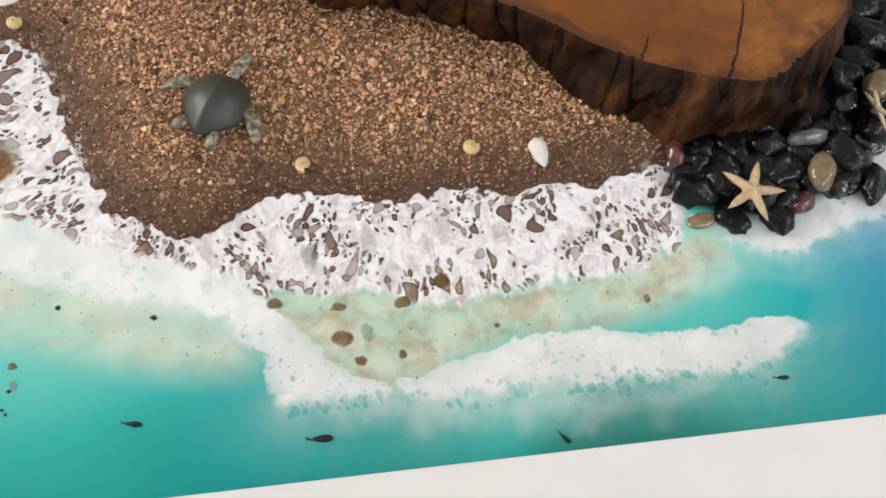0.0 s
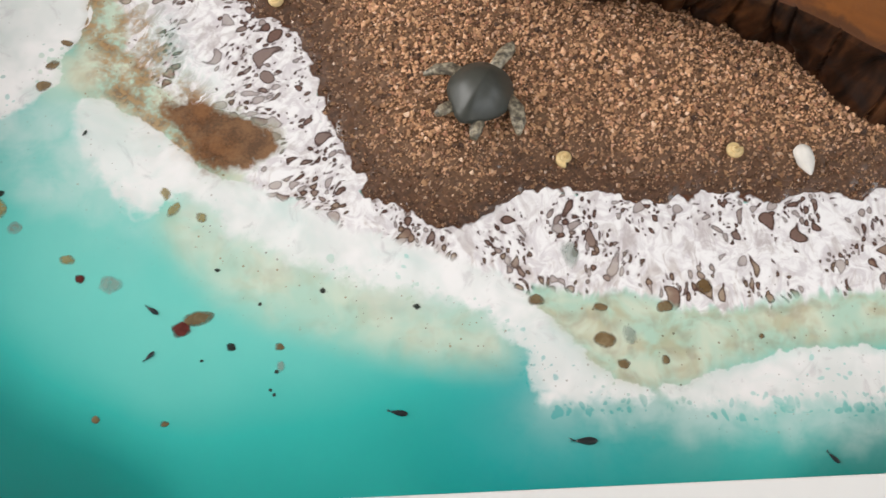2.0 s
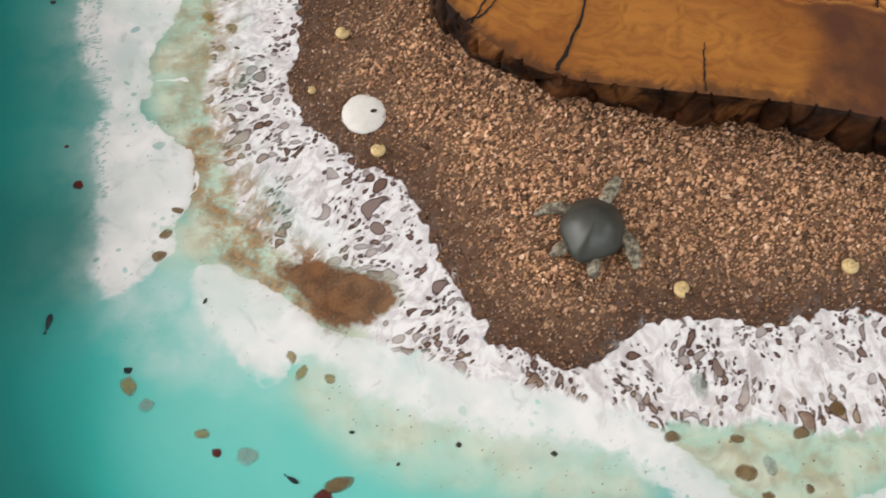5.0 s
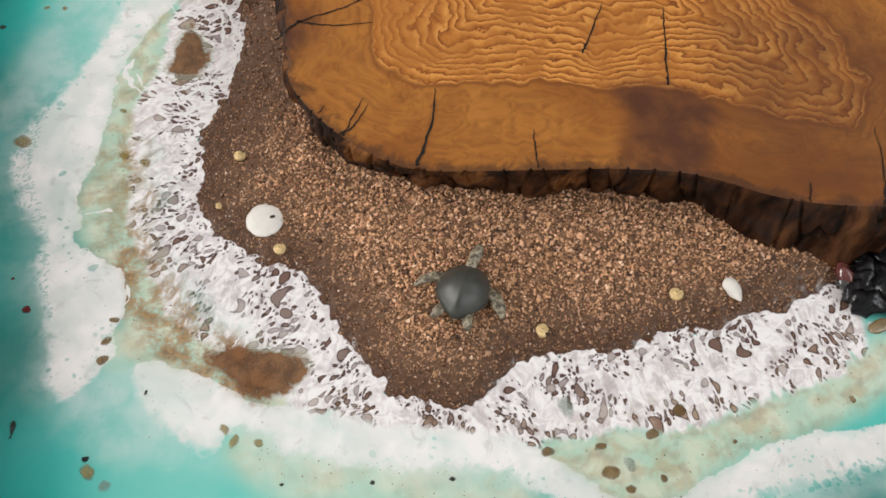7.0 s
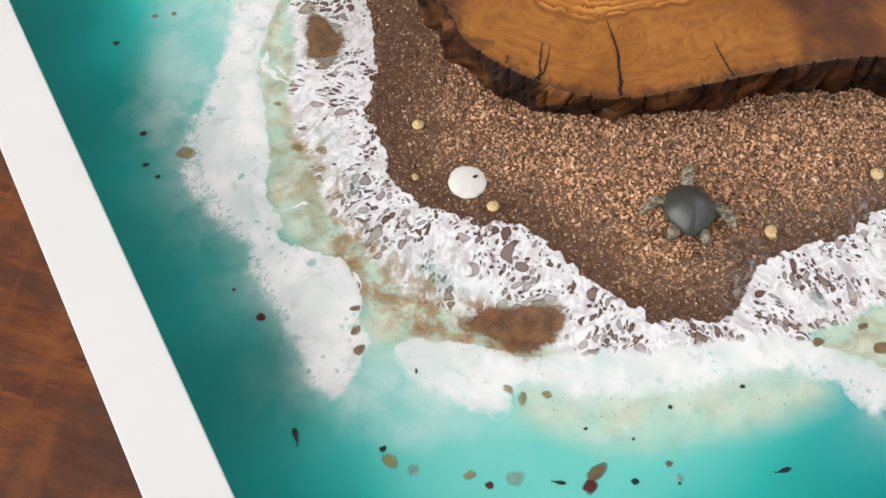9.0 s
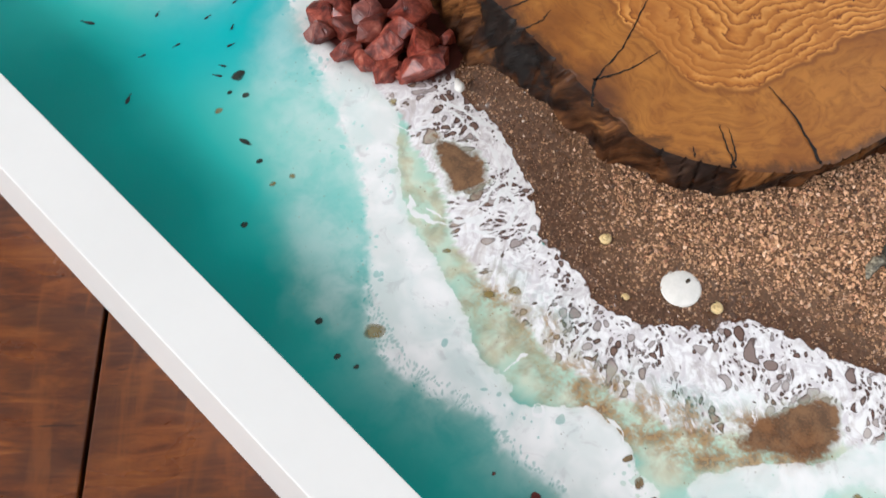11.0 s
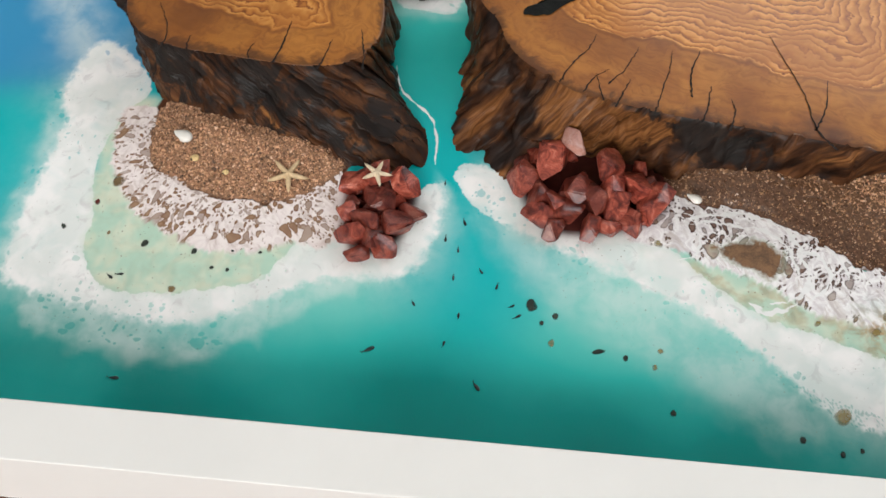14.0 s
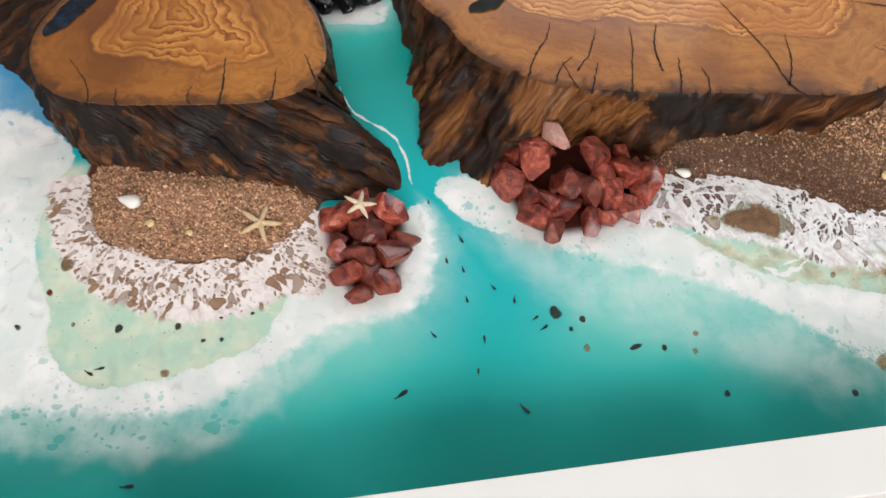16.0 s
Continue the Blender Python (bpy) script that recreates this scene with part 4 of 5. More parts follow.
# ---------------------------------------------------------------- beaches: a bed and loose coarse grains
def beach(name, outline, height, count, seed, label, wet_reach, bed_paint, grain_paint):
    rng = np.random.default_rng(seed)

    lo, hi = outline.min(0), outline.max(0)
    step = .002
    gx, gy = np.meshgrid(np.arange(lo[0], hi[0], step), np.arange(lo[1], hi[1], step))
    at = np.stack([gx.ravel(), gy.ravel()], 1)
    d = inside_depth(at, outline)
    z = height(at) + rng.normal(0, .00035, len(at))
    frayed = d + fray(at)
    z = np.where(frayed > .0014, z * np.clip((frayed - .0014) / .004, 0, 1), -.0006)
    nx = gx.shape[1]
    i = (np.arange(gx.shape[0] - 1)[:, None] * nx + np.arange(nx - 1)[None]).ravel()
    quads = np.stack([i, i + 1, i + nx + 1, i + nx], 1)
    quads = quads[(d[quads] > -.001).any(1)]
    used, back = np.unique(quads, return_inverse=True)
    bed = mesh_ob(name, np.column_stack([at, z])[used].tolist(), back.reshape(-1, 4).tolist(), bed_paint, True)

    def wetness(p):
        near = along(p, SHORE_LINE)[1] if wet_reach > .01 else inside_depth(p, outline)
        ragged = 1.4 * ripple(p, 70, seed)
        reach = wet_reach * (1 + .45 * ragged) * (1 + (1.1 * np.clip((p[:, 1] - .24) / .08, 0, 1) if wet_reach > .01 else 0))
        return np.clip(1.15 - near / reach, 0, 1)

    scalar(bed, "wet", wetness(at[used]))
    tagged(bed, label, "sand", kind="stuff")
    p = rng.uniform(lo, hi, (count, 2))
    dd = inside_depth(p, outline)
    p = p[dd + fray(p) > .0024]
    wet = wetness(p)
    keep = rng.random(len(p)) > .45 * wet * wet
    p, wet = p[keep], wet[keep]
    size = rng.gamma(6, .00074 / 6, len(p)).clip(.0004, .0018) * (1 - .25 * wet) * (.85 if wet_reach < .01 else 1)
    unit = np.array([(1, 0, 0), (-1, 0, 0), (0, 1, 0), (0, -1, 0), (0, 0, 1), (0, 0, -1)], float)
    turn = np.linalg.qr(rng.normal(size=(len(p), 3, 3)))[0]
    v = unit[None] * rng.uniform(.55, 1.35, (len(p), 6, 1)) * rng.uniform(.6, 1.4, (len(p), 1, 3))
    v = np.einsum("nij,nkj->nki", turn, v) * size[:, None, None]
    v += np.column_stack([p, height(p) + size * .25 - .0004 * wet])[:, None]
    f = np.array([(0, 2, 4), (2, 1, 4), (1, 3, 4), (3, 0, 4), (2, 0, 5), (1, 2, 5), (3, 1, 5), (0, 3, 5)])
    faces = (f[None] + 6 * np.arange(len(p))[:, None, None]).reshape(-1, 3)
    grains = mesh_ob("sand_grains", v.reshape(-1, 3).tolist(), faces.tolist(), grain_paint, False, bed)
    scalar(grains, "wet", np.repeat(wet, 6))
    tagged(grains, kind="stuff")


beach("beach_sand", SAND, sand_height, 125000, 3, "coarse brown sand beach, wet and darker beside the foam", .032, BED, GRAIN)
beach("cove_sand", COVE, cove_height, 22000, 5, "small coarse golden sand beach beside an upright wood slab", .003, COVE_BED, COVE_GRAIN)
# ---------------------------------------------------------------- live-edge wood slabs
def resample(points, n):
    p = np.vstack([points, points[:1]])
    run = np.r_[0, np.cumsum(np.linalg.norm(np.diff(p, axis=0), axis=1))]
    k = np.linspace(0, run[-1], n, endpoint=False)
    return np.stack([np.interp(k, run, p[:, 0]), np.interp(k, run, p[:, 1])], 1), k


# dark reddish east end of the wood, deepened to stand in for dimmer light
DUSKY = [(.44, .20), (.45, .25), (.47, .31), (.53, .31), (.59, .26), (.59, .20), (.55, .165), (.50, .155)]


def slab(name, foot, top, centre, high, label, stain=None, swell=.75, n=1300, levels=28, seed=1.0, ring_start=.054, knots=(), bare=(), char=(), clefts=(), rugged=1.0, blots=()):
    """A thick slice: rough bark from foot to top, and a flat polished cut face."""
    thing = tagged(new(name), label, "wood slab")
    foot, run = resample(smooth(foot), n)
    top, _ = resample(smooth(top), n)
    splits = [(run[np.argmin(((top - (cx, cy)) ** 2).sum(1))], wide, deep) for cx, cy, wide, deep in clefts]
    verts, faces = [], []
    for j in range(levels + 1):
        k = j / levels
        z = -.004 + (high + .004) * k
        ease = k**swell
        for i in range(n):
            x, y = foot[i] * (1 - ease) + top[i] * ease
            tx, ty = top[(i + 1) % n] - top[i - 1]
            length = math.hypot(tx, ty) or 1
            out = (ty / length, -tx / length)
            fold = 1 - 2 * abs(noise.noise((x * 30, y * 30, z * 12 + seed * 3)))
            ridge = noise.noise((x * 95, y * 95, z * 26 + seed)) * .0030 + noise.noise((x * 260, y * 260, z * 60 + seed)) * .0012
            lump = noise.noise((x * 40, y * 40, z * 40 + seed * 5)) * .0055 + (fold - .4) * .0045
            root = 1 + 1.5 * math.exp(-((x - .25) ** 2 + (y - .56) ** 2) / .0030)
            split = noise.noise((x * 75 + z * 9, y * 75, seed * 5))
            groove = -.0040 * max(0.0, 1 - abs(split) / .06)
            for start, wide, deep in splits:
                if abs(run[i] - start) < .02:
                    groove -= deep * max(0.0, 1 - abs(run[i] - start - .006 * noise.noise((z * 55, start * 90, 1))) / wide)
            push = (ridge + lump * rugged) * root * (1 - k**5) + groove * (1 - .5 * k**8) - .0012 * (k > .97)
            for kx, ky, kz, reach, bulge in knots:
                push += bulge * math.exp(-((x - kx) ** 2 + (y - ky) ** 2 + (z - kz) ** 2) / reach**2)
            verts.append((x + out[0] * push, y + out[1] * push, z))
    for j in range(levels):
        for i in range(n):
            a, b = j * n + i, j * n + (i + 1) % n
            faces.append((a, b, b + n, a + n))
    bark = mesh_ob("bark", verts, faces, BARK, True, thing)
    tagged(bark, "dark rough resin-coated bark edge")
    scalar(bark, "run", np.tile(run, levels + 1))
    for key, spots in (("bare", bare), ("char", char)):
        scalar(bark, key, np.clip(sum((w * np.exp(-((np.array(verts) - (x, y, z)) ** 2).sum(1) / r**2) for x, y, z, r, w in spots), np.zeros(len(verts))), 0, 1))
    c = np.array(centre)
    ring_at = np.array(verts[-n:])[:, :2]
    rings = [1.0, .985, .972, .95, .92, .88, .84, .80, .75, .70, .64, .58, .50, .42, .33, .24, .15, .07]
    tv = np.vstack([np.column_stack([c + ((ring_at if r == 1 else top) - c) * r, np.full(n, high + (.0 if r == 1 else .0004 * min(1, (1 - r) / .02)))]) for r in rings] + [[(*c, high + .0004)]])
    tf = [(j * n + i, j * n + (i + 1) % n, (j + 1) * n + (i + 1) % n, (j + 1) * n + i) for j in range(len(rings) - 1) for i in range(n)]
    last = (len(rings) - 1) * n
    tf += [(last + i, last + (i + 1) % n, len(tv) - 1) for i in range(n)]
    face = mesh_ob("cut_face", tv.tolist(), tf, CUT, True, thing)
    tagged(face, "polished golden brown olive wood with wavy rings")
    scalar(face, "edge", inside_depth(tv[:, :2], ring_at))
    scalar(face, "ring_start", np.full(len(tv), ring_start))
    # the real stain, plus the east end's painted dimming at two thirds
    scalar(face, "stain", np.maximum(fade(inside_depth(tv[:, :2], smooth(stain)), .008), .66 * fade(inside_depth(tv[:, :2], smooth(DUSKY)), .03)) if stain else np.zeros(len(tv)))
    for x, y, r, w in blots:
        face.data.attributes["stain"].data.foreach_get("value", held := np.zeros(len(tv), np.float32))
        face.data.attributes["stain"].data.foreach_set("value", np.maximum(held, w * np.exp(-((tv[:, :2] - (x, y)) ** 2).sum(1) / r**2)).astype(np.float32))
    return thing


def crack(thing, line, z, width):
    """A dark split in the cut face, widest at the rim."""
    p = smooth(line, 3, False)
    rng = random.Random(int(p[0, 0] * 1e5))
    p = p + np.array([(rng.gauss(0, .00030), rng.gauss(0, .00030)) for _ in p])
    left, right = [], []
    for i, q in enumerate(p):
        d = p[min(i + 1, len(p) - 1)] - p[max(i - 1, 0)]
        d = d / (np.linalg.norm(d) or 1)
        w = width * (1 - i / (len(p) - 1)) ** .7 * rng.uniform(.35, 1.2) + .00010
        left.append((q[0] - d[1] * w, q[1] + d[0] * w, z)), right.append((q[0] + d[1] * w, q[1] - d[0] * w, z))
    k = len(p)
    mesh_ob("crack", left + right, [(i, k + i, k + i + 1, i + 1) for i in range(k - 1)], CRACK, False, thing)


HIGH_1, HIGH_2 = .0455, .0445
FOOT_1 = [(.383, .590), (.330, .591), (.286, .598), (.246, .598), (.228, .595), (.216, .580), (.203, .566), (.210, .552), (.226, .540), (.232, .515), (.236, .49), (.222, .468), (.214, .450), (.220, .427),
          (.223, .396), (.217, .368), (.212, .350), (.214, .335), (.228, .310), (.246, .285), (.266, .266), (.291, .254), (.322, .243), (.363, .230), (.396, .221), (.417, .211), (.436, .197),
          (.446, .180), (.458, .167), (.472, .153), (.490, .145), (.518, .146), (.554, .150), (.581, .160), (.592, .179), (.604, .206), (.612, .25), (.60, .32), (.57, .40), (.52, .46), (.47, .52), (.42, .575)]
TOP_1 = [(.385, .600), (.356, .593), (.324, .582), (.311, .569), (.292, .564), (.274, .552), (.258, .530), (.246, .512), (.240, .486), (.232, .45), (.227, .410), (.222, .380), (.219, .356),
         (.215, .337), (.213, .316), (.222, .292), (.237, .268), (.252, .251), (.271, .238), (.300, .231), (.344, .221), (.375, .214), (.410, .203), (.432, .190), (.449, .177),
         (.473, .165), (.505, .155), (.522, .152), (.534, .154), (.556, .172), (.569, .181), (.579, .193), (.592, .25), (.585, .32), (.555, .40), (.505, .46), (.455, .52), (.415, .575)]
slab_1 = slab("wood_slab", FOOT_1, TOP_1, (.39, .37), HIGH_1, "large golden olive wood slab with dark bark, rising from sand", [(.385, .275), (.40, .245), (.375, .222), (.40, .203), (.425, .200), (.44, .225), (.452, .245), (.43, .262)],
              knots=((.256, .582, .026, .0050, -.016), (.224, .585, .010, .007, -.009), (.206, .566, .010, .010, .006), (.230, .572, .022, .010, .006), (.236, .560, .012, .007, -.007), (.262, .575, .034, .009, .005), (.245, .545, .030, .008, -.006), (.275, .590, .014, .010, .005)),
              bare=((.262, .572, .030, .020, .32), (.240, .575, .015, .020, .36), (.285, .585, .020, .020, .30), (.243, .520, .028, .020, 1.0), (.240, .500, .026, .020, 1.1), (.236, .478, .028, .018, 1.0), (.228, .455, .034, .014, .7), (.207, .566, .008, .012, .9), (.232, .570, .018, .010, .6), (.222, .340, .035, .016, .6), (.300, .236, .034, .022, .8), (.355, .222, .036, .018, .7), (.240, .262, .036, .018, .7)),
              char=((.232, .436, .036, .014, 1.2), (.224, .420, .026, .016, 1.1), (.236, .462, .044, .007, .8), (.222, .395, .030, .014, .7), (.245, .50, .044, .006, .6)), blots=((.520, .166, .010, .6), (.545, .182, .012, .85), (.566, .202, .014, .95), (.578, .226, .014, .9), (.222, .352, .016, .95), (.234, .362, .010, .8), (.231, .430, .013, .9), (.238, .472, .008, .7), (.262, .545, .012, .7), (.340, .222, .008, .5)), clefts=((.262, .53, .004, .006), (.243, .495, .003, .004), (.237, .470, .003, .005), (.271, .243, .004, .004)))
for line, w in (([(.271, .243), (.286, .267), (.2945, .2925)], .0011), ([(.335, .226), (.337, .238), (.3404, .2511)], .0006), ([(.234, .274), (.2425, .2758), (.255, .291)], .0007), ([(.226, .291), (.2313, .2959)], .0005),
                ([(.236, .272), (.245, .285), (.253, .295)], .0006), ([(.213, .350), (.228, .362), (.255, .3646), (.282, .3746), (.31, .385)], .0008), ([(.228, .362), (.245, .353), (.272, .350)], .0008),
                ([(.237, .487), (.250, .482), (.262, .478)], .0008), ([(.229, .432), (.242, .428), (.260, .4254)], .0008), ([(.425, .262), (.436, .295), (.4451, .3212)], .0007), ([(.385, .297), (.398, .315), (.4095, .3314)], .0007),
                ([(.508, .156), (.520, .178), (.527, .205)], .0007), ([(.470, .168), (.476, .180)], .0006), ([(.224, .415), (.238, .410), (.250, .413)], .0007), ([(.256, .524), (.275, .516), (.286, .506), (.301, .501)], .0008), ([(.257, .492), (.272, .480), (.292, .472)], .0006), ([(.250, .438), (.270, .439), (.292, .431)], .0008), ([(.249, .508), (.262, .502), (.270, .492)], .0006), ([(.243, .495), (.256, .498), (.266, .500)], .0005), ([(.233, .462), (.250, .458), (.272, .452), (.290, .450)], .0006)):
    crack(slab_1, line, HIGH_1 + .0008, w)
FOOT_2 = [(.404, .908), (.372, .893), (.330, .852), (.301, .838), (.274, .818), (.251, .799), (.239, .771), (.227, .736), (.216, .690), (.204, .648), (.205, .615), (.216, .602), (.236, .604), (.256, .612), (.275, .633),
          (.292, .641), (.343, .646), (.373, .654), (.42, .69), (.47, .75), (.48, .83), (.45, .90)]
TOP_2 = [(.430, .806), (.400, .806), (.376, .811), (.343, .834), (.314, .838), (.287, .828), (.272, .806), (.265, .780), (.262, .750), (.258, .720), (.256, .686), (.264, .660), (.284, .648),
         (.305, .646), (.335, .651), (.360, .664), (.385, .675), (.420, .700), (.452, .740), (.450, .785)]
slab_2 = slab("wood_slab", FOOT_2, TOP_2, (.35, .742), HIGH_2, "smaller golden olive wood slab with tall dark bark face", seed=7.0, ring_start=.034, swell=1.1, rugged=.55, blots=((.33, .77, .05, .40), (.37, .70, .05, .35), (.272, .80, .016, .4)),
              knots=((.270, .624, .006, .018, .006), (.250, .612, .006, .014, .005), (.224, .606, .006, .012, .004), (.222, .612, .014, .012, .005), (.244, .628, .022, .009, -.006), (.212, .640, .012, .009, .004)),
              bare=((.232, .655, .022, .014, .35), (.240, .715, .020, .016, .3), (.245, .770, .024, .014, .3), (.228, .612, .018, .010, .4)),
              char=((.235, .720, .020, .035, .55), (.225, .660, .020, .030, .6), (.250, .780, .020, .030, .5), (.300, .850, .020, .060, .55), (.240, .620, .020, .030, .45), (.350, .860, .030, .060, .5), (.250, .73, .040, .016, .8), (.248, .69, .036, .014, .7), (.262, .79, .036, .018, .8), (.236, .64, .026, .014, .6)), clefts=((.258, .7175, .005, .007), (.254, .687, .005, .007), (.258, .657, .004, .006), (.262, .754, .003, .004), (.276, .640, .004, .005), (.268, .795, .004, .005)))
for line, w in (([(.259, .7175), (.275, .714), (.299, .712)], .0009), ([(.255, .687), (.268, .683), (.284, .681)], .0008), ([(.257, .656), (.272, .657), (.294, .662)], .0008), ([(.266, .779), (.272, .781), (.280, .780)], .0006), ([(.262, .80), (.28, .795), (.31, .81)], .0006), ([(.261, .735), (.268, .737), (.276, .734)], .0005)):
    crack(slab_2, line, HIGH_2 + .0008, w)


def hollow(thing, outline, z, paint, label):
    """A dark natural hollow in the cut face."""
    p = smooth(outline, 3)
    p = p + np.array([(.0035 * noise.noise((x * 160, y * 160, 1)), .0035 * noise.noise((x * 160, y * 160, 7))) for x, y in p])
    c = p.mean(0)
    n = len(p)
    verts = [(*q, z) for q in p] + [(*(c + (q - c) * .55), z - .0002) for q in p] + [(*c, z - .0003)]
    faces = [(i, (i + 1) % n, n + (i + 1) % n, n + i) for i in range(n)] + [(n + i, n + (i + 1) % n, 2 * n) for i in range(n)]
    tagged(mesh_ob("hollow", verts, faces, paint, True, thing), label)


hollow(slab_2, [(.387, .791), (.375, .787), (.351, .800), (.328, .826), (.337, .829), (.361, .815), (.385, .803)], HIGH_2 + .0011, BLUE_HOLLOW, "glossy dark blue resin-filled hollow")
hollow(slab_1, [(.318, .557), (.335, .533), (.352, .525), (.362, .510), (.350, .502), (.334, .517), (.314, .540)], HIGH_1 + .0011, BLACK_HOLLOW, "glossy black resin-filled hollow")


# ---------------------------------------------------------------- stones
def rock_mesh(name, seed, rough=.25, facets=15):
    rng = random.Random(seed)
    bm = bmesh.new()
    for _ in range(facets):
        v = Vector([rng.gauss(0, 1) for _ in range(3)]).normalized() * rng.uniform(1 - rough, 1)
        bm.verts.new(v)
    bmesh.ops.convex_hull(bm, input=bm.verts)
    bmesh.ops.delete(bm, geom=[v for v in bm.verts if not v.link_faces], context="VERTS")
    bmesh.ops.bevel(bm, geom=list(bm.edges), offset=.05, segments=2, affect="EDGES", clamp_overlap=True)
    data = bpy.data.meshes.new(name)
    bm.to_mesh(data)
    bm.free()
    return data


def pebble_mesh(name, seed, lumpy=.22):
    bm = bmesh.new()
    bmesh.ops.create_icosphere(bm, subdivisions=3, radius=1.0)
    for v in bm.verts:
        v.co *= 1 + lumpy * (noise.noise(v.co * 1.1 + Vector((seed * 7.1, seed * 3.3, 0))) + .35 * noise.noise(v.co * 2.6 + Vector((seed * 2.1, seed * 5.3, 0))))
    data = bpy.data.meshes.new(name)
    bm.to_mesh(data)
    bm.free()
    data.polygons.foreach_set("use_smooth", [True] * len(data.polygons))
    return data


def place(name, data, material, x, y, z, size, turn, label, category, group, tilt=(0, 0)):
    data = data.copy()
    data.materials.append(material)
    data.transform(Matrix.Diagonal((*size, 1)))
    ob = new(name, data)
    ob.matrix_world = pose(x, y, z, tilt[0], tilt[1], turn)
    return tagged(ob, label, category, group)


rng = random.Random(11)
# red rocks at the channel mouth: x, y, z, radius
EAST_ROCKS = [(.204, .544, .008, .012), (.213, .523, .017, .013), (.221, .511, .027, .010), (.210, .488, .017, .012), (.202, .468, .010, .012), (.190, .455, .009, .013), (.197, .508, .012, .011),
              (.188, .497, .009, .011), (.178, .512, .007, .010), (.168, .498, .005, .009), (.166, .522, .005, .009), (.177, .531, .006, .010), (.184, .481, .009, .012), (.176, .472, .006, .009), (.190, .535, .008, .011), (.198, .484, .014, .010), (.172, .485, .005, .008), (.187, .520, .011, .009)]
WEST_ROCKS = [(.190, .654, .008, .011), (.191, .620, .010, .011), (.167, .657, .006, .010), (.160, .623, .009, .011), (.149, .649, .006, .010), (.150, .636, .007, .009), (.142, .629, .005, .009), (.138, .645, .004, .007), (.178, .635, .009, .012), (.161, .641, .006, .011), (.173, .614, .006, .009), (.197, .638, .011, .009)]
for rocks, group in ((EAST_ROCKS, "red rocks at the channel mouth"), (WEST_ROCKS, "red rocks under the starfish")):
    for i, (x, y, z, r) in enumerate(rocks):
        pale = group.startswith("red rocks at") and i == 2
        label = "pale pink broken quartz chunk piled among red rocks" if pale else "broken dark red jasper rock piled against wood"
        place("red_rock", rock_mesh("red_rock", i * 7 + len(rocks)), PINK_ROCK if pale and i == 2 else RED_ROCK, x, y, z, (r * 1.50, r * rng.uniform(1.08, 1.35), r * rng.uniform(.95, 1.2)), rng.uniform(0, 360), label, "rock", group,
              (rng.uniform(-30, 30), rng.uniform(-30, 30)))
for outline, group, n in ((EAST_RUBBLE, "red rocks at the channel mouth", 16), (WEST_RUBBLE, "red rocks under the starfish", 12)):
    ring, got = smooth(outline), 0
    while got < n:
        x, y = rng.uniform(.13, .24), rng.uniform(ring[:, 1].min(), ring[:, 1].max())
        if inside_depth(np.array([(x, y)]), ring)[0] > .008:
            r = rng.uniform(.007, .010)
            place("red_rock", rock_mesh("red_rock", 300 + got + n), RED_ROCK, x, y, .003, (r * 1.2, r, r * .95), rng.uniform(0, 360), "small broken dark red jasper rock set in resin", "rock", group, (rng.uniform(-30, 30), rng.uniform(-30, 30)))
            got += 1
BLACK_STONES = [(.512, .128, .009), (.532, .131, .008), (.499, .122, .009), (.546, .130, .008), (.579, .133, .010), (.536, .105, .007), (.513, .106, .006), (.590, .177, .010), (.610, .199, .011), (.597, .150, .009), (.524, .141, .008),
                (.505, .139, .007), (.566, .147, .008), (.598, .187, .009), (.612, .218, .010), (.603, .166, .008), (.622, .182, .010), (.545, .119, .006), (.525, .117, .006), (.572, .120, .007), (.616, .150, .010), (.626, .21, .010), (.631, .165, .009), (.541, .143, .008), (.588, .118, .007)]
for i, (x, y, r) in enumerate(BLACK_STONES):
    place("black_pebble", pebble_mesh("black_pebble", i + 1, .5), BLACK_ROCK, x, y, r * .38, (r * 1.35, r * .98, r * .8), rng.uniform(0, 360), "wet glossy black pebble beside the wood slab", "pebble", "black pebbles by the slab", (rng.uniform(-15, 15), rng.uniform(-15, 15)))
ring, got = smooth(PEBBLE_BED), 0
while got < 40:
    x, y = rng.uniform(.485, .64), rng.uniform(.10, .24)
    if inside_depth(np.array([(x, y)]), ring)[0] > .006:
        r = rng.uniform(.005, .0085)
        place("black_pebble", pebble_mesh("black_pebble", 90 + got, .5), GREY_DARK if got % 4 == 0 else BLACK_ROCK, x, y, r * .3, (r * 1.3, r, r * .75), rng.uniform(0, 360), "small wet black pebble packed beside the slab", "pebble", "black pebbles by the slab", (rng.uniform(-15, 15), rng.uniform(-15, 15)))
        got += 1
for x, y, z, size, turn, mat, label in ((.492, .1405, .005, (.0045, .0072, .005), -5, MAROON_ROCK, "oval maroon pebble at the edge of sand"), (.5605, .124, .009, (.0068, .0100, .005), -8, TAN_ROCK, "smooth tan pebble leaning among black pebbles"),
                                        (.559, .142, .009, (.0105, .004, .005), 3, GREY_ROCK, "flat grey slate pebble among black pebbles"), (.5485, .110, .004, (.0075, .005, .005), 20, MAROON_ROCK, "dark maroon pebble at the foam edge"),
                                        (.601, .166, .014, (.010, .007, .006), 30, TAN_ROCK, "brown tan pebble among black pebbles"), (.499, .107, .001, (.007, .004, .002), 10, TAN_ROCK, "brown flat pebble half under foam")):
    place("pebble", pebble_mesh("pebble", x * 100), mat, x, y, z, size, turn, label, "pebble", "coloured pebbles by the slab")
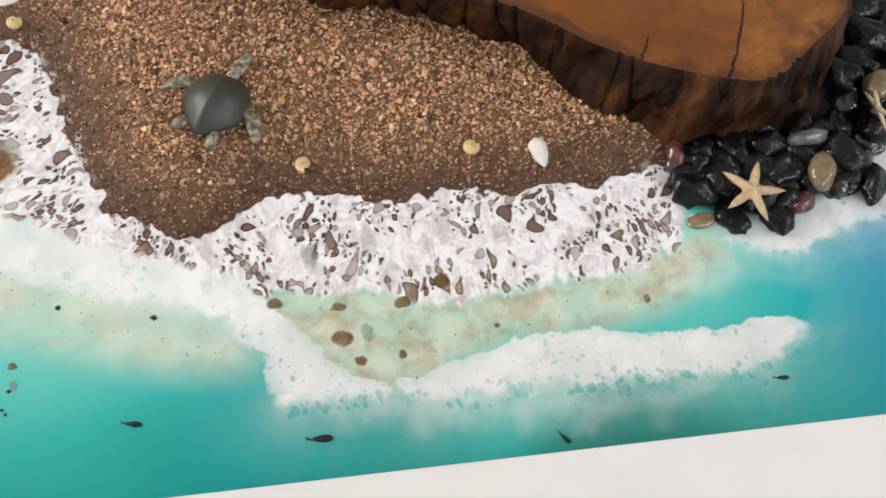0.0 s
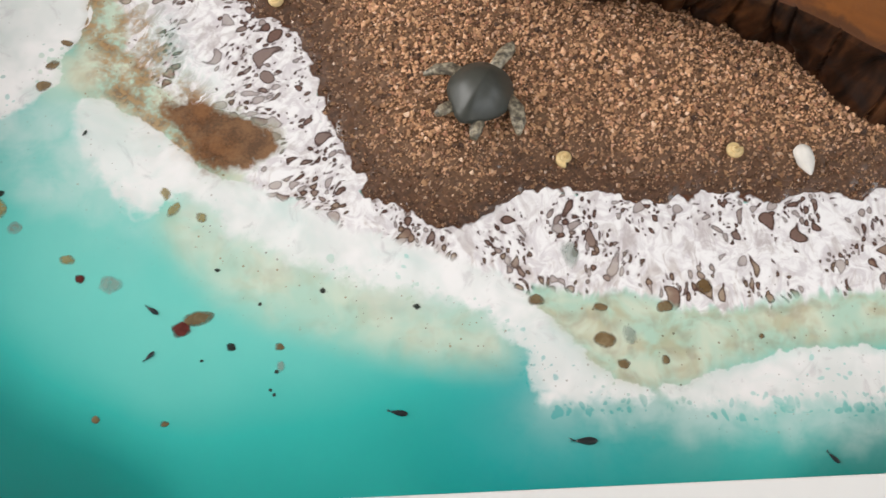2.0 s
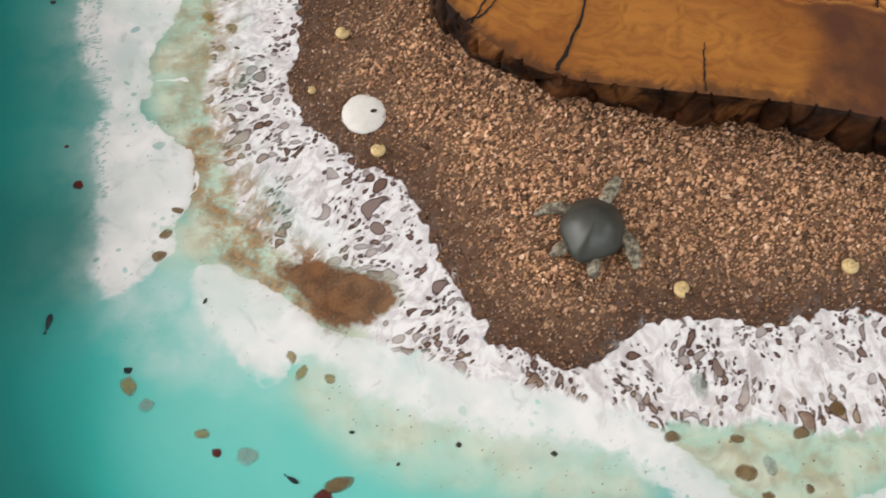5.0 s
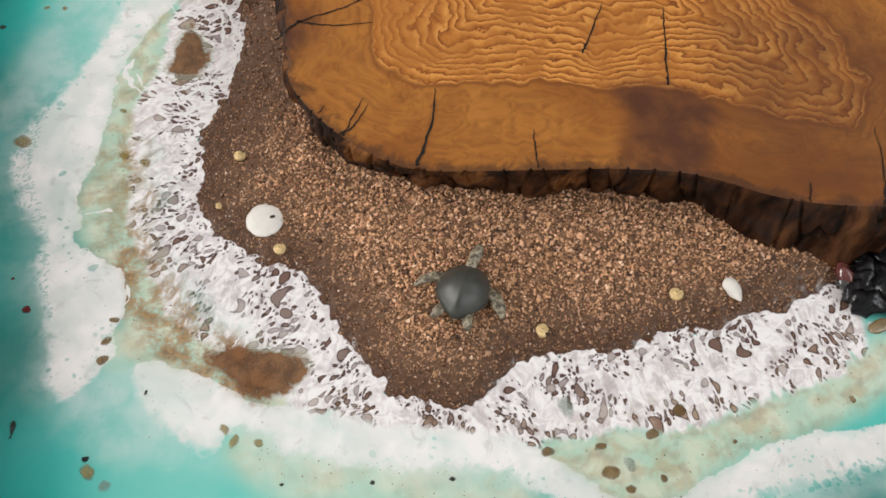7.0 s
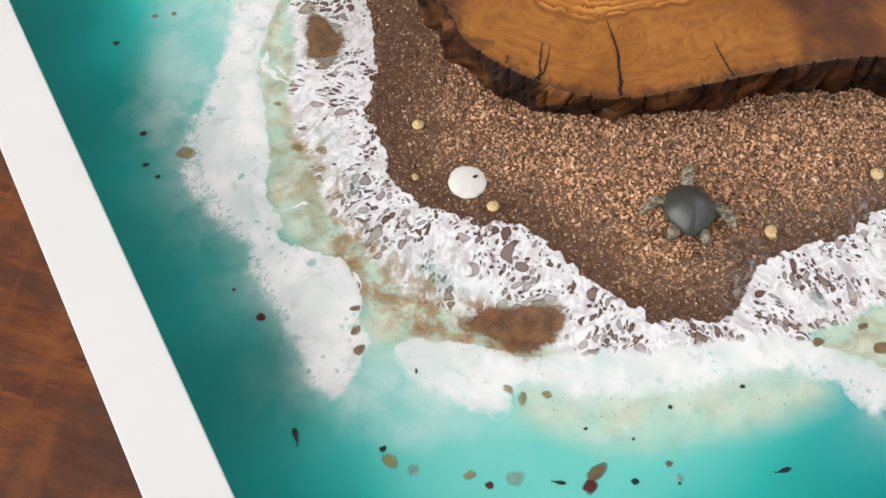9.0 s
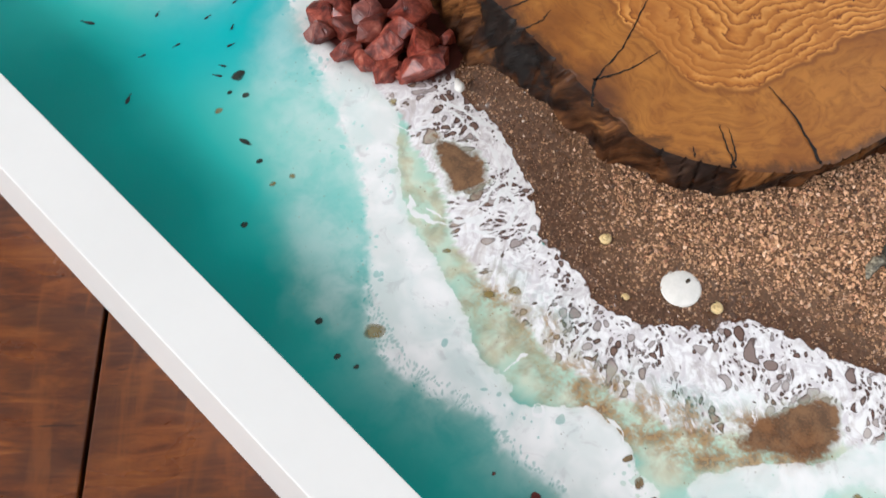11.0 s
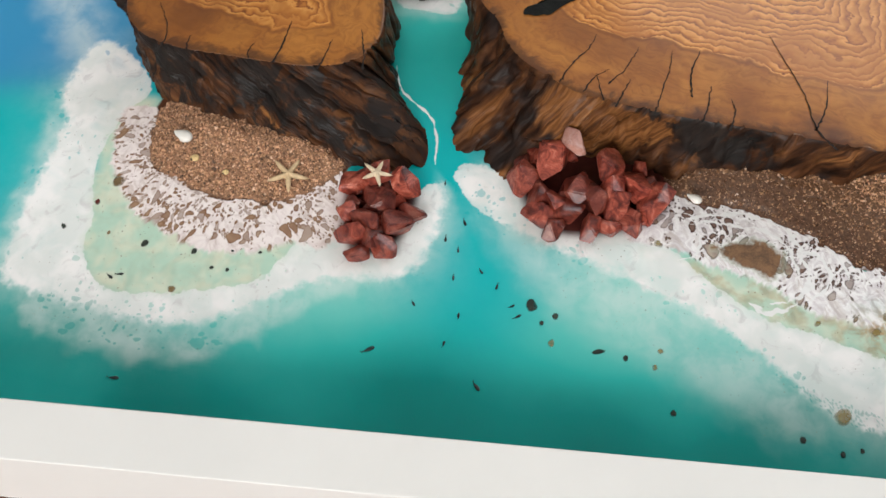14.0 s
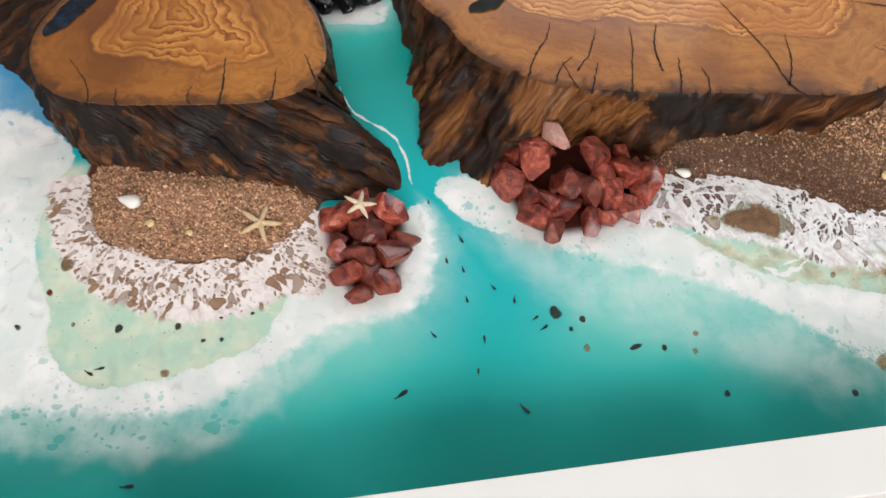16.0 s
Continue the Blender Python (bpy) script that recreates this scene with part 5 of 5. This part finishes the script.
# stones at the far end of the channel
for i in range(14):
    r = rng.uniform(.006, .012)
    place("black_pebble", pebble_mesh("black_pebble", i + 40, .5), BLACK_ROCK, .386 + .012 * (i % 4) + rng.uniform(-.005, .005), .610 + .015 * (i // 4) + rng.uniform(-.006, .006), .004, (r, r * .75, r * .65), rng.uniform(0, 360),
          "wet black pebble at the end of the channel", "pebble", "black pebbles in the channel", (rng.uniform(-15, 15), rng.uniform(-15, 15)))

# small stones set in the resin: x, y, half length, half width, turn
SETS = {
    "dark": (DARK_ROCK, "small dark stone chip set in turquoise resin", [(.1116, .532, .0048, .0038, 20), (.1047, .517, .0026, .002, 0), (.099, .5248, .0018, .0014, 0), (.0825, .490, .0042, .0018, 110), (.0799, .4737, .0023, .0018, 0), (.0467, .446, .0024, .0019, 0),
                                                                      (.0369, .3736, .0025, .0021, 0), (.0306, .3523, .0022, .0016, 0), (.0334, .3415, .0018, .0014, 0), (.0724, .1407, .0021, .0018, 0), (.172, .0689, .0021, .0020, 0), (.2094, .0924, .0016, .0014, 20),
                                                                      (.188, .0504, .0009, .0008, 0), (.1895, .0484, .0009, .0008, 0), (.1601, .0635, .0009, .0007, 0), (.2486, .084, .0018, .0013, -10)]),
    "cove": (DARK_ROCK, "tiny dark stone chip set in pale green resin", [(.1348, .785, .003, .0028, 0), (.1317, .7513, .0028, .0022, 0), (.1204, .7371, .0014, .0018, 0), (.1196, .7265, .0016, .0014, 0), (.1435, .8429, .0026, .0016, 40), (.1347, .7083, .0012, .0014, 0), (.134, .7263, .0010, .0013, 0), (.1905, .0579, .0011, .0009, 0), (.1653, .1027, .0013, .0010, 0), (.1833, .0871, .0011, .0008, 30), (.1059, .1691, .0016, .0008, 60)]),
    "red": (MAROON_SUNK, "small red-brown pebble set in turquoise resin", [(.1515, .0772, .0044, .0038, 20), (.109, .1007, .0026, .0023, 0), (.049, .234, .0026, .0026, 0), (.0429, .2554, .0012, .0010, 0), (.1648, .8262, .0028, .0018, 20)]),
    "tan": (TAN_SUNK, "small brown pebble set in shallow resin", [(.1578, .0815, .0070, .0036, 10), (.2992, .0852, .0040, .0032, 0), (.3272, .0669, .0050, .0042, 0), (.3341, .0561, .0028, .0025, 0), (.3522, .0568, .0022, .0026, 0), (.3267, .0812, .0034, .0022, 0), (.3547, .0804, .0036, .0028, 0),
                                                                   (.3734, .0889, .0042, .0036, 30), (.465, .0715, .0022, .0026, 0), (.395, .0659, .0015, .0012, 0), (.1916, .0683, .0022, .0018, 0), (.1194, .041, .0019, .0018, 0), (.1465, .0383, .0018, .0014, 0), (.1022, .7588, .0030, .0028, 0), (.183, .817, .005, .0042, 0), (.1408, .8114, .0018, .0014, 0), (.0889, .2041, .0034, .0022, 30), (.0941, .2157, .0032, .0020, -10), (.0856, .1934, .0036, .0028, 20)]),
    "ochre": (OCHRE_ROCK, "ochre yellow pebble set in shallow resin", [(.0727, .1336, .0032, .0052, 10), (.1029, .1094, .0034, .0024, 0), (.1113, .3242, .0038, .0026, -45), (.1226, .3161, .0036, .0030, -45), (.0523, .3496, .0066, .0050, -40), (.1141, .3585, .0026, .0018, -45),
                                                                      (.1645, .454, .0030, .0022, 0), (.0856, .5182, .0026, .0022, 0), (.0754, .4564, .0022, .0018, 0), (.0864, .453, .0020, .0018, 0), (.142, .139, .0022, .0036, 20), (.146, .131, .0040, .0026, 60), (.158, .127, .0028, .0022, 0)]),
    "milk": (MILK_ROCK, "pale translucent grey pebble set in resin", [(.1212, .0977, .0050, .0042, 0), (.3163, .106, .0045, .0070, 5), (.080, .1245, .0034, .0030, 0), (.3383, .0683, .0034, .0040, 0), (.192, .060, .002, .0024, 0)])}
for key, (mat, label, rows) in SETS.items():
    for i, (x, y, a, b, turn) in enumerate(rows):
        place("resin_pebble", pebble_mesh("resin_pebble", i + x * 50, .30), mat, x, y, 0, (a, b, .0005), turn, label, "pebble", key + " pebbles in resin")


# ---------------------------------------------------------------- little fish
def fish_mesh(name):
    """A slim body with a forked tail fin, one unit long, head towards +x."""
    bm = bmesh.new()
    profile = [(-.30, .035), (-.18, .07), (0, .12), (.2, .145), (.36, .11), (.46, .05)]
    rings = []
    for x, r in profile:
        rings.append([bm.verts.new((x, math.cos(k * math.pi / 4) * r, math.sin(k * math.pi / 4) * r * .55)) for k in range(8)])
    for p, q in zip(rings[:-1], rings[1:]):
        for k in range(8):
            bm.faces.new((p[k], q[k], q[(k + 1) % 8], p[(k + 1) % 8]))
    bm.faces.new(rings[-1]), bm.faces.new(rings[0][::-1])
    for s in (1, -1):
        a, b, c = bm.verts.new((-.28, 0, .02)), bm.verts.new((-.54, .07 * s + .05, .02)), bm.verts.new((-.44, .01 + .01 * s, .02))
        d, e, f = bm.verts.new((-.28, 0, -.02)), bm.verts.new((-.54, .07 * s + .05, -.02)), bm.verts.new((-.44, .01 + .01 * s, -.02))
        for tri in ((a, b, c), (d, f, e)):
            bm.faces.new(tri)
        for p, q, r, t in ((a, d, e, b), (b, e, f, c), (c, f, d, a)):
            bm.faces.new((p, q, r, t))
    bmesh.ops.recalc_face_normals(bm, faces=bm.faces)
    data = bpy.data.meshes.new(name)
    bm.to_mesh(data)
    bm.free()
    data.materials.append(FISH_BLACK)
    data.polygons.foreach_set("use_smooth", [True] * len(data.polygons))
    return data


FISH = fish_mesh("toy_fish")
SHOAL_SOUTH = [(.239, .039, -11, .0088), (.314, .0245, -2, .0115), (.416, .0135, -47, .0070), (.518, .029, -2, .0075), (.139, .086, -35, .0072), (.139, .066, 45, .0060), (.038, .166, 78, .0098)]
SHOAL_WEST = [(.038, .778, -90, .0080), (.071, .628, -58, .0092), (.053, .561, -143, .0080), (.079, .583, -9, .0050), (.099, .576, -1, .0055), (.106, .605, -146, .0052), (.127, .582, 186, .0052), (.156, .590, 184, .0056), (.148, .581, 189, .005),
              (.170, .579, 201, .0066), (.123, .554, 172, .0056), (.109, .544, -58, .005), (.102, .540, -55, .006), (.133, .565, -144, .005), (.108, .801, -126, .0062), (.110, .795, -82, .0060), (.201, .595, 184, .0045),
              (.203, .926, -159, .0068), (.189, .919, 6, .0082), (.196, .912, -11, .0052), (.170, .910, -6, .0064)]
for rows, group in ((SHOAL_SOUTH, "fish along the beach"), (SHOAL_WEST, "fish in the channel")):
    for x, y, turn, size in rows:
        ob = new("toy_fish", FISH)
        ob.matrix_world = pose(x, y, .0004, 0, 0, turn) @ Matrix.Diagonal((size, size, size, 1))
        tagged(ob, "tiny dark fish figure set in turquoise resin", "fish figure", group)


# ---------------------------------------------------------------- starfish, shells, turtle figure
def starfish(x, y, z, radius, turn, material, label, tilt=(0, 0), slim=1.0):
    bm = bmesh.new()
    n, rings = 60, 9
    rows = []
    for j in range(rings + 1):
        k = j / rings
        row = []
        for i in range(n):
            a = 2 * math.pi * i / n
            lobe = abs(((a * 5 / (2 * math.pi)) % 1) - .5) * 2          # 1 on the axis of an arm
            reach = .30 * slim + (1.0 - .30 * slim) * max(0.0, (lobe - .26) / .74) ** 1.55
            reach *= 1 + .05 * noise.noise((a * 2, turn, 0))
            h = .17 * (1 - k) ** .55 * (1.0 - .25 * k) + .015
            row.append(bm.verts.new((math.cos(a) * reach * k, math.sin(a) * reach * k, h + .018 * noise.noise((math.cos(a) * k * 9, math.sin(a) * k * 9, 1)))))
        rows.append(row)
    for p, q in zip(rows[:-1], rows[1:]):
        for i in range(n):
            bm.faces.new((p[i], q[i], q[(i + 1) % n], p[(i + 1) % n]))
    low = [bm.verts.new((v.co.x * .97, v.co.y * .97, -.05)) for v in rows[-1]]
    for i in range(n):
        bm.faces.new((rows[-1][i], low[i], low[(i + 1) % n], rows[-1][(i + 1) % n]))
    bm.faces.new(low[::-1])
    bmesh.ops.remove_doubles(bm, verts=bm.verts, dist=1e-5)
    bmesh.ops.scale(bm, vec=(radius,) * 3, verts=bm.verts)
    ob = tagged(part("starfish", bm, material, None, "", True), label, "starfish", "dried starfish")
    ob.matrix_world = pose(x, y, z, tilt[0], tilt[1], turn)


starfish(.5220, .1152, .0125, .0164, 66, STAR, "dried tan starfish lying on black pebbles")
starfish(.190, .6385, .0205, .0112, 36 + 20, STAR_PALE, "pale dried starfish lying on red rocks", (6, -10), 1.0)
starfish(.194, .7005, .0068, .0150, 36 + 12, STAR, "thin dried tan starfish lying on sand", (0, -8), .8)
starfish(.594, .1515, .016, .0120, 36, STAR_PALE, "small pale starfish standing among black pebbles", (20, 70), .6)


def snail(x, y, z, radius, turn, label):
    """A round little shell with a coiled wall and a dark mouth."""
    bm = bmesh.new()
    turns, n, m = 2.2, 46, 10
    rows = []
    for i in range(n + 1):
        a = turns * 2 * math.pi * i / n
        k = i / n
        r, tube, h = .62 * k**1.1, .10 + .36 * k, .75 * (1 - k)
        rows.append([bm.verts.new((math.cos(a) * (r + tube * math.cos(b)), math.sin(a) * (r + tube * math.cos(b)), h + tube * math.sin(b))) for b in [2 * math.pi * q / m for q in range(m)]])
    for p, q in zip(rows[:-1], rows[1:]):
        for j in range(m):
            bm.faces.new((p[j], q[j], q[(j + 1) % m], p[(j + 1) % m]))
    bm.faces.new(rows[0][::-1])
    bmesh.ops.recalc_face_normals(bm, faces=bm.faces)
    bmesh.ops.scale(bm, vec=(radius,) * 3, verts=bm.verts)
    ob = tagged(part("snail_shell", bm, SHELL_CREAM, None, "", True), label, "seashell", "little round shells")
    ob.matrix_world = pose(x, y, z, 0, 0, turn)
    bm = bmesh.new()
    bmesh.ops.create_icosphere(bm, subdivisions=2, radius=radius * .33)
    mouth = part("mouth", bm, DARK_HOLE, ob, "dark hollow mouth", True)
    mouth.location = (radius * .62 * math.cos(turns * 6.283), radius * .62 * math.sin(turns * 6.283), radius * .08)


for x, y, r, turn in ((.3174, .1495, .0042, 200), (.3947, .1515, .0044, 300), (.1888, .2354, .0040, 330), (.1777, .3025, .0038, 300), (.1602, .2724, .0024, 60)):
    snail(x, y, float(sand_height(np.array([(x, y)]))[0]) + r * .35, r, turn, "tiny cream snail shell lying on coarse sand")
for x, y, r in ((.2020, .7667, .0035), (.1925, .7432, .0026)):
    snail(x, y, float(cove_height(np.array([(x, y)]))[0]) + r * .35, r, 40, "tiny yellow snail shell lying on golden sand")


def conch(x, y, z, length, turn, label):
    """A spindle shell: a knobbed shoulder that draws out to a narrow end."""
    bm = bmesh.new()
    n, m = 22, 14
    rows = []
    for i in range(n + 1):
        k = i / n
        r = .30 * math.sin(math.pi * min(1.0, (k * .985 + .008) ** .72)) ** .75 * (1 - .22 * k) + .012
        rows.append([bm.verts.new((k - .5, math.cos(b) * r * (1 + .10 * math.sin(b * 4 + k * 9)), math.sin(b) * r * .8)) for b in [2 * math.pi * q / m for q in range(m)]])
    for p, q in zip(rows[:-1], rows[1:]):
        for j in range(m):
            bm.faces.new((p[j], p[(j + 1) % m], q[(j + 1) % m], q[j]))
    bm.faces.new(rows[0]), bm.faces.new(rows[-1][::-1])
    bmesh.ops.recalc_face_normals(bm, faces=bm.faces)
    bmesh.ops.scale(bm, vec=(length,) * 3, verts=bm.verts)
    ob = tagged(part("conch_shell", bm, SHELL_WHITE, None, "", True), label, "seashell", "white shells")
    ob.matrix_world = pose(x, y, z, 0, 0, turn)


conch(.4268, .1455, .0070, .0155, -82, "small white spindle shell lying on sand")
conch(.1965, .4315, .0085, .0105, 60, "small white shell wedged beside red rocks")
conch(.2193, .7791, .0095, .0150, 65, "small white shell lying on golden sand")


def sand_dollar(x, y, z, radius):
    bm = bmesh.new()
    n, rings = 72, 10
    rows = [[bm.verts.new((math.cos(a) * k * (1 - .03 * max(0, math.cos(5 * a + .6)) ** 12), math.sin(a) * k * (1 - .03 * max(0, math.cos(5 * a + .6)) ** 12), .20 * (1 - k**2.6) + .03)) for a in [2 * math.pi * i / n for i in range(n)]] for k in [j / rings for j in range(1, rings + 1)]]
    top = bm.verts.new((0, 0, .23))
    for i in range(n):
        bm.faces.new((top, rows[0][i], rows[0][(i + 1) % n]))
    for p, q in zip(rows[:-1], rows[1:]):
        for i in range(n):
            bm.faces.new((p[i], q[i], q[(i + 1) % n], p[(i + 1) % n]))
    low = [bm.verts.new((v.co.x * .96, v.co.y * .96, -.04)) for v in rows[-1]]
    for i in range(n):
        bm.faces.new((rows[-1][i], low[i], low[(i + 1) % n], rows[-1][(i + 1) % n]))
    bm.faces.new(low[::-1])
    bmesh.ops.scale(bm, vec=(radius,) * 3, verts=bm.verts)
    ob = tagged(part("sand_dollar", bm, SHELL_WHITE, None, "", True), "round white sand dollar with a small dark hole, on sand", "sand dollar")
    ob.matrix_world = pose(x, y, z, 4, -5, 0)
    bm = bmesh.new()
    bmesh.ops.create_icosphere(bm, subdivisions=2, radius=.0013)
    bmesh.ops.scale(bm, vec=(1.3, .8, .3), verts=bm.verts)
    hole = part("hole", bm, DARK_HOLE, ob, "small dark hole", True)
    hole.location = (radius * .45, -radius * .02, radius * .225)


sand_dollar(.1845, .2555, .0050, .0108)


def turtle(x, y, z, turn):
    """One plain figure: domed keeled shell, head and four flippers; it heads towards +x."""
    bm = bmesh.new()
    shell = bm.verts.layers.float.new("shell")
    n, rings = 40, 12
    def rim(a):
        c = math.cos(a)
        return .0165 * (1 - .16 * max(0, -c) ** 3 + .02 * c) * (1 if c > 0 else 1 + .34 * max(0, -c) ** 6), .0150
    rows = []
    for j in range(rings + 1):
        k = j / rings
        row = []
        for i in range(n):
            a = 2 * math.pi * i / n
            rx, ry = rim(a)
            px, py = math.cos(a) * rx * k, math.sin(a) * ry * k * (1 - .22 * max(0, -math.cos(a)) ** 2)
            h = .0105 * (1 - k**2.2) + .0007 * max(0, 1 - abs(py) / .0026) * (1 - k)
            v = bm.verts.new((px, py, h + .0035))
            v[shell] = 1.0
            row.append(v)
        rows.append(row)
    for p, q in zip(rows[:-1], rows[1:]):
        for i in range(n):
            bm.faces.new((p[i], q[i], q[(i + 1) % n], p[(i + 1) % n]))
    low = [bm.verts.new((v.co.x * .88, v.co.y * .88, .0004)) for v in rows[-1]]
    for i in range(n):
        bm.faces.new((rows[-1][i], low[i], low[(i + 1) % n], rows[-1][(i + 1) % n]))
    bm.faces.new(low[::-1])

    def limb(path, widths, thick):
        ring = []
        for i, ((px, py, pz), w) in enumerate(zip(path, widths)):
            a, b = path[max(i - 1, 0)], path[min(i + 1, len(path) - 1)]
            d = Vector((b[0] - a[0], b[1] - a[1], 0)).normalized()
            side = Vector((-d.y, d.x, 0))
            ring.append([bm.verts.new(Vector((px, py, pz)) + side * w * math.cos(k * math.pi / 4) + Vector((0, 0, thick * math.sin(k * math.pi / 4)))) for k in range(8)])
        for p, q in zip(ring[:-1], ring[1:]):
            for k in range(8):
                bm.faces.new((p[k], q[k], q[(k + 1) % 8], p[(k + 1) % 8]))
        bm.faces.new(ring[0][::-1]), bm.faces.new(ring[-1])

    limb([(.012, 0, .005), (.0175, 0, .0052), (.0225, -.0005, .0056), (.0275, -.001, .0052), (.0295, -.0012, .005)], (.0032, .0030, .0036, .0030, .0014), .0026)
    limb([(.004, .011, .004), (.004, .0175, .0038), (.001, .0225, .003), (-.004, .0265, .002)], (.0036, .0036, .0030, .0010), .0013)
    limb([(.004, -.011, .004), (.001, -.0180, .0038), (-.004, -.0220, .003), (-.009, -.0245, .002)], (.0036, .0038, .0034, .0012), .0013)
    limb([(-.011, .007, .003), (-.016, .0100, .0026), (-.0195, .0115, .002)], (.0028, .0030, .0016), .0014)
    limb([(-.012, -.006, .003), (-.0175, -.0075, .0026), (-.0215, -.0085, .002)], (.0028, .0030, .0018), .0014)
    bmesh.ops.remove_doubles(bm, verts=bm.verts, dist=1e-6)
    bmesh.ops.recalc_face_normals(bm, faces=bm.faces)
    ob = tagged(part("turtle_figurine", bm, TURTLE, None, "", True), "small dark green-grey turtle figurine crawling on sand", "turtle figurine")
    ob.matrix_world = pose(x, y, z, 0, 2, turn)


turtle(.2805, .1790, .0096, 58)
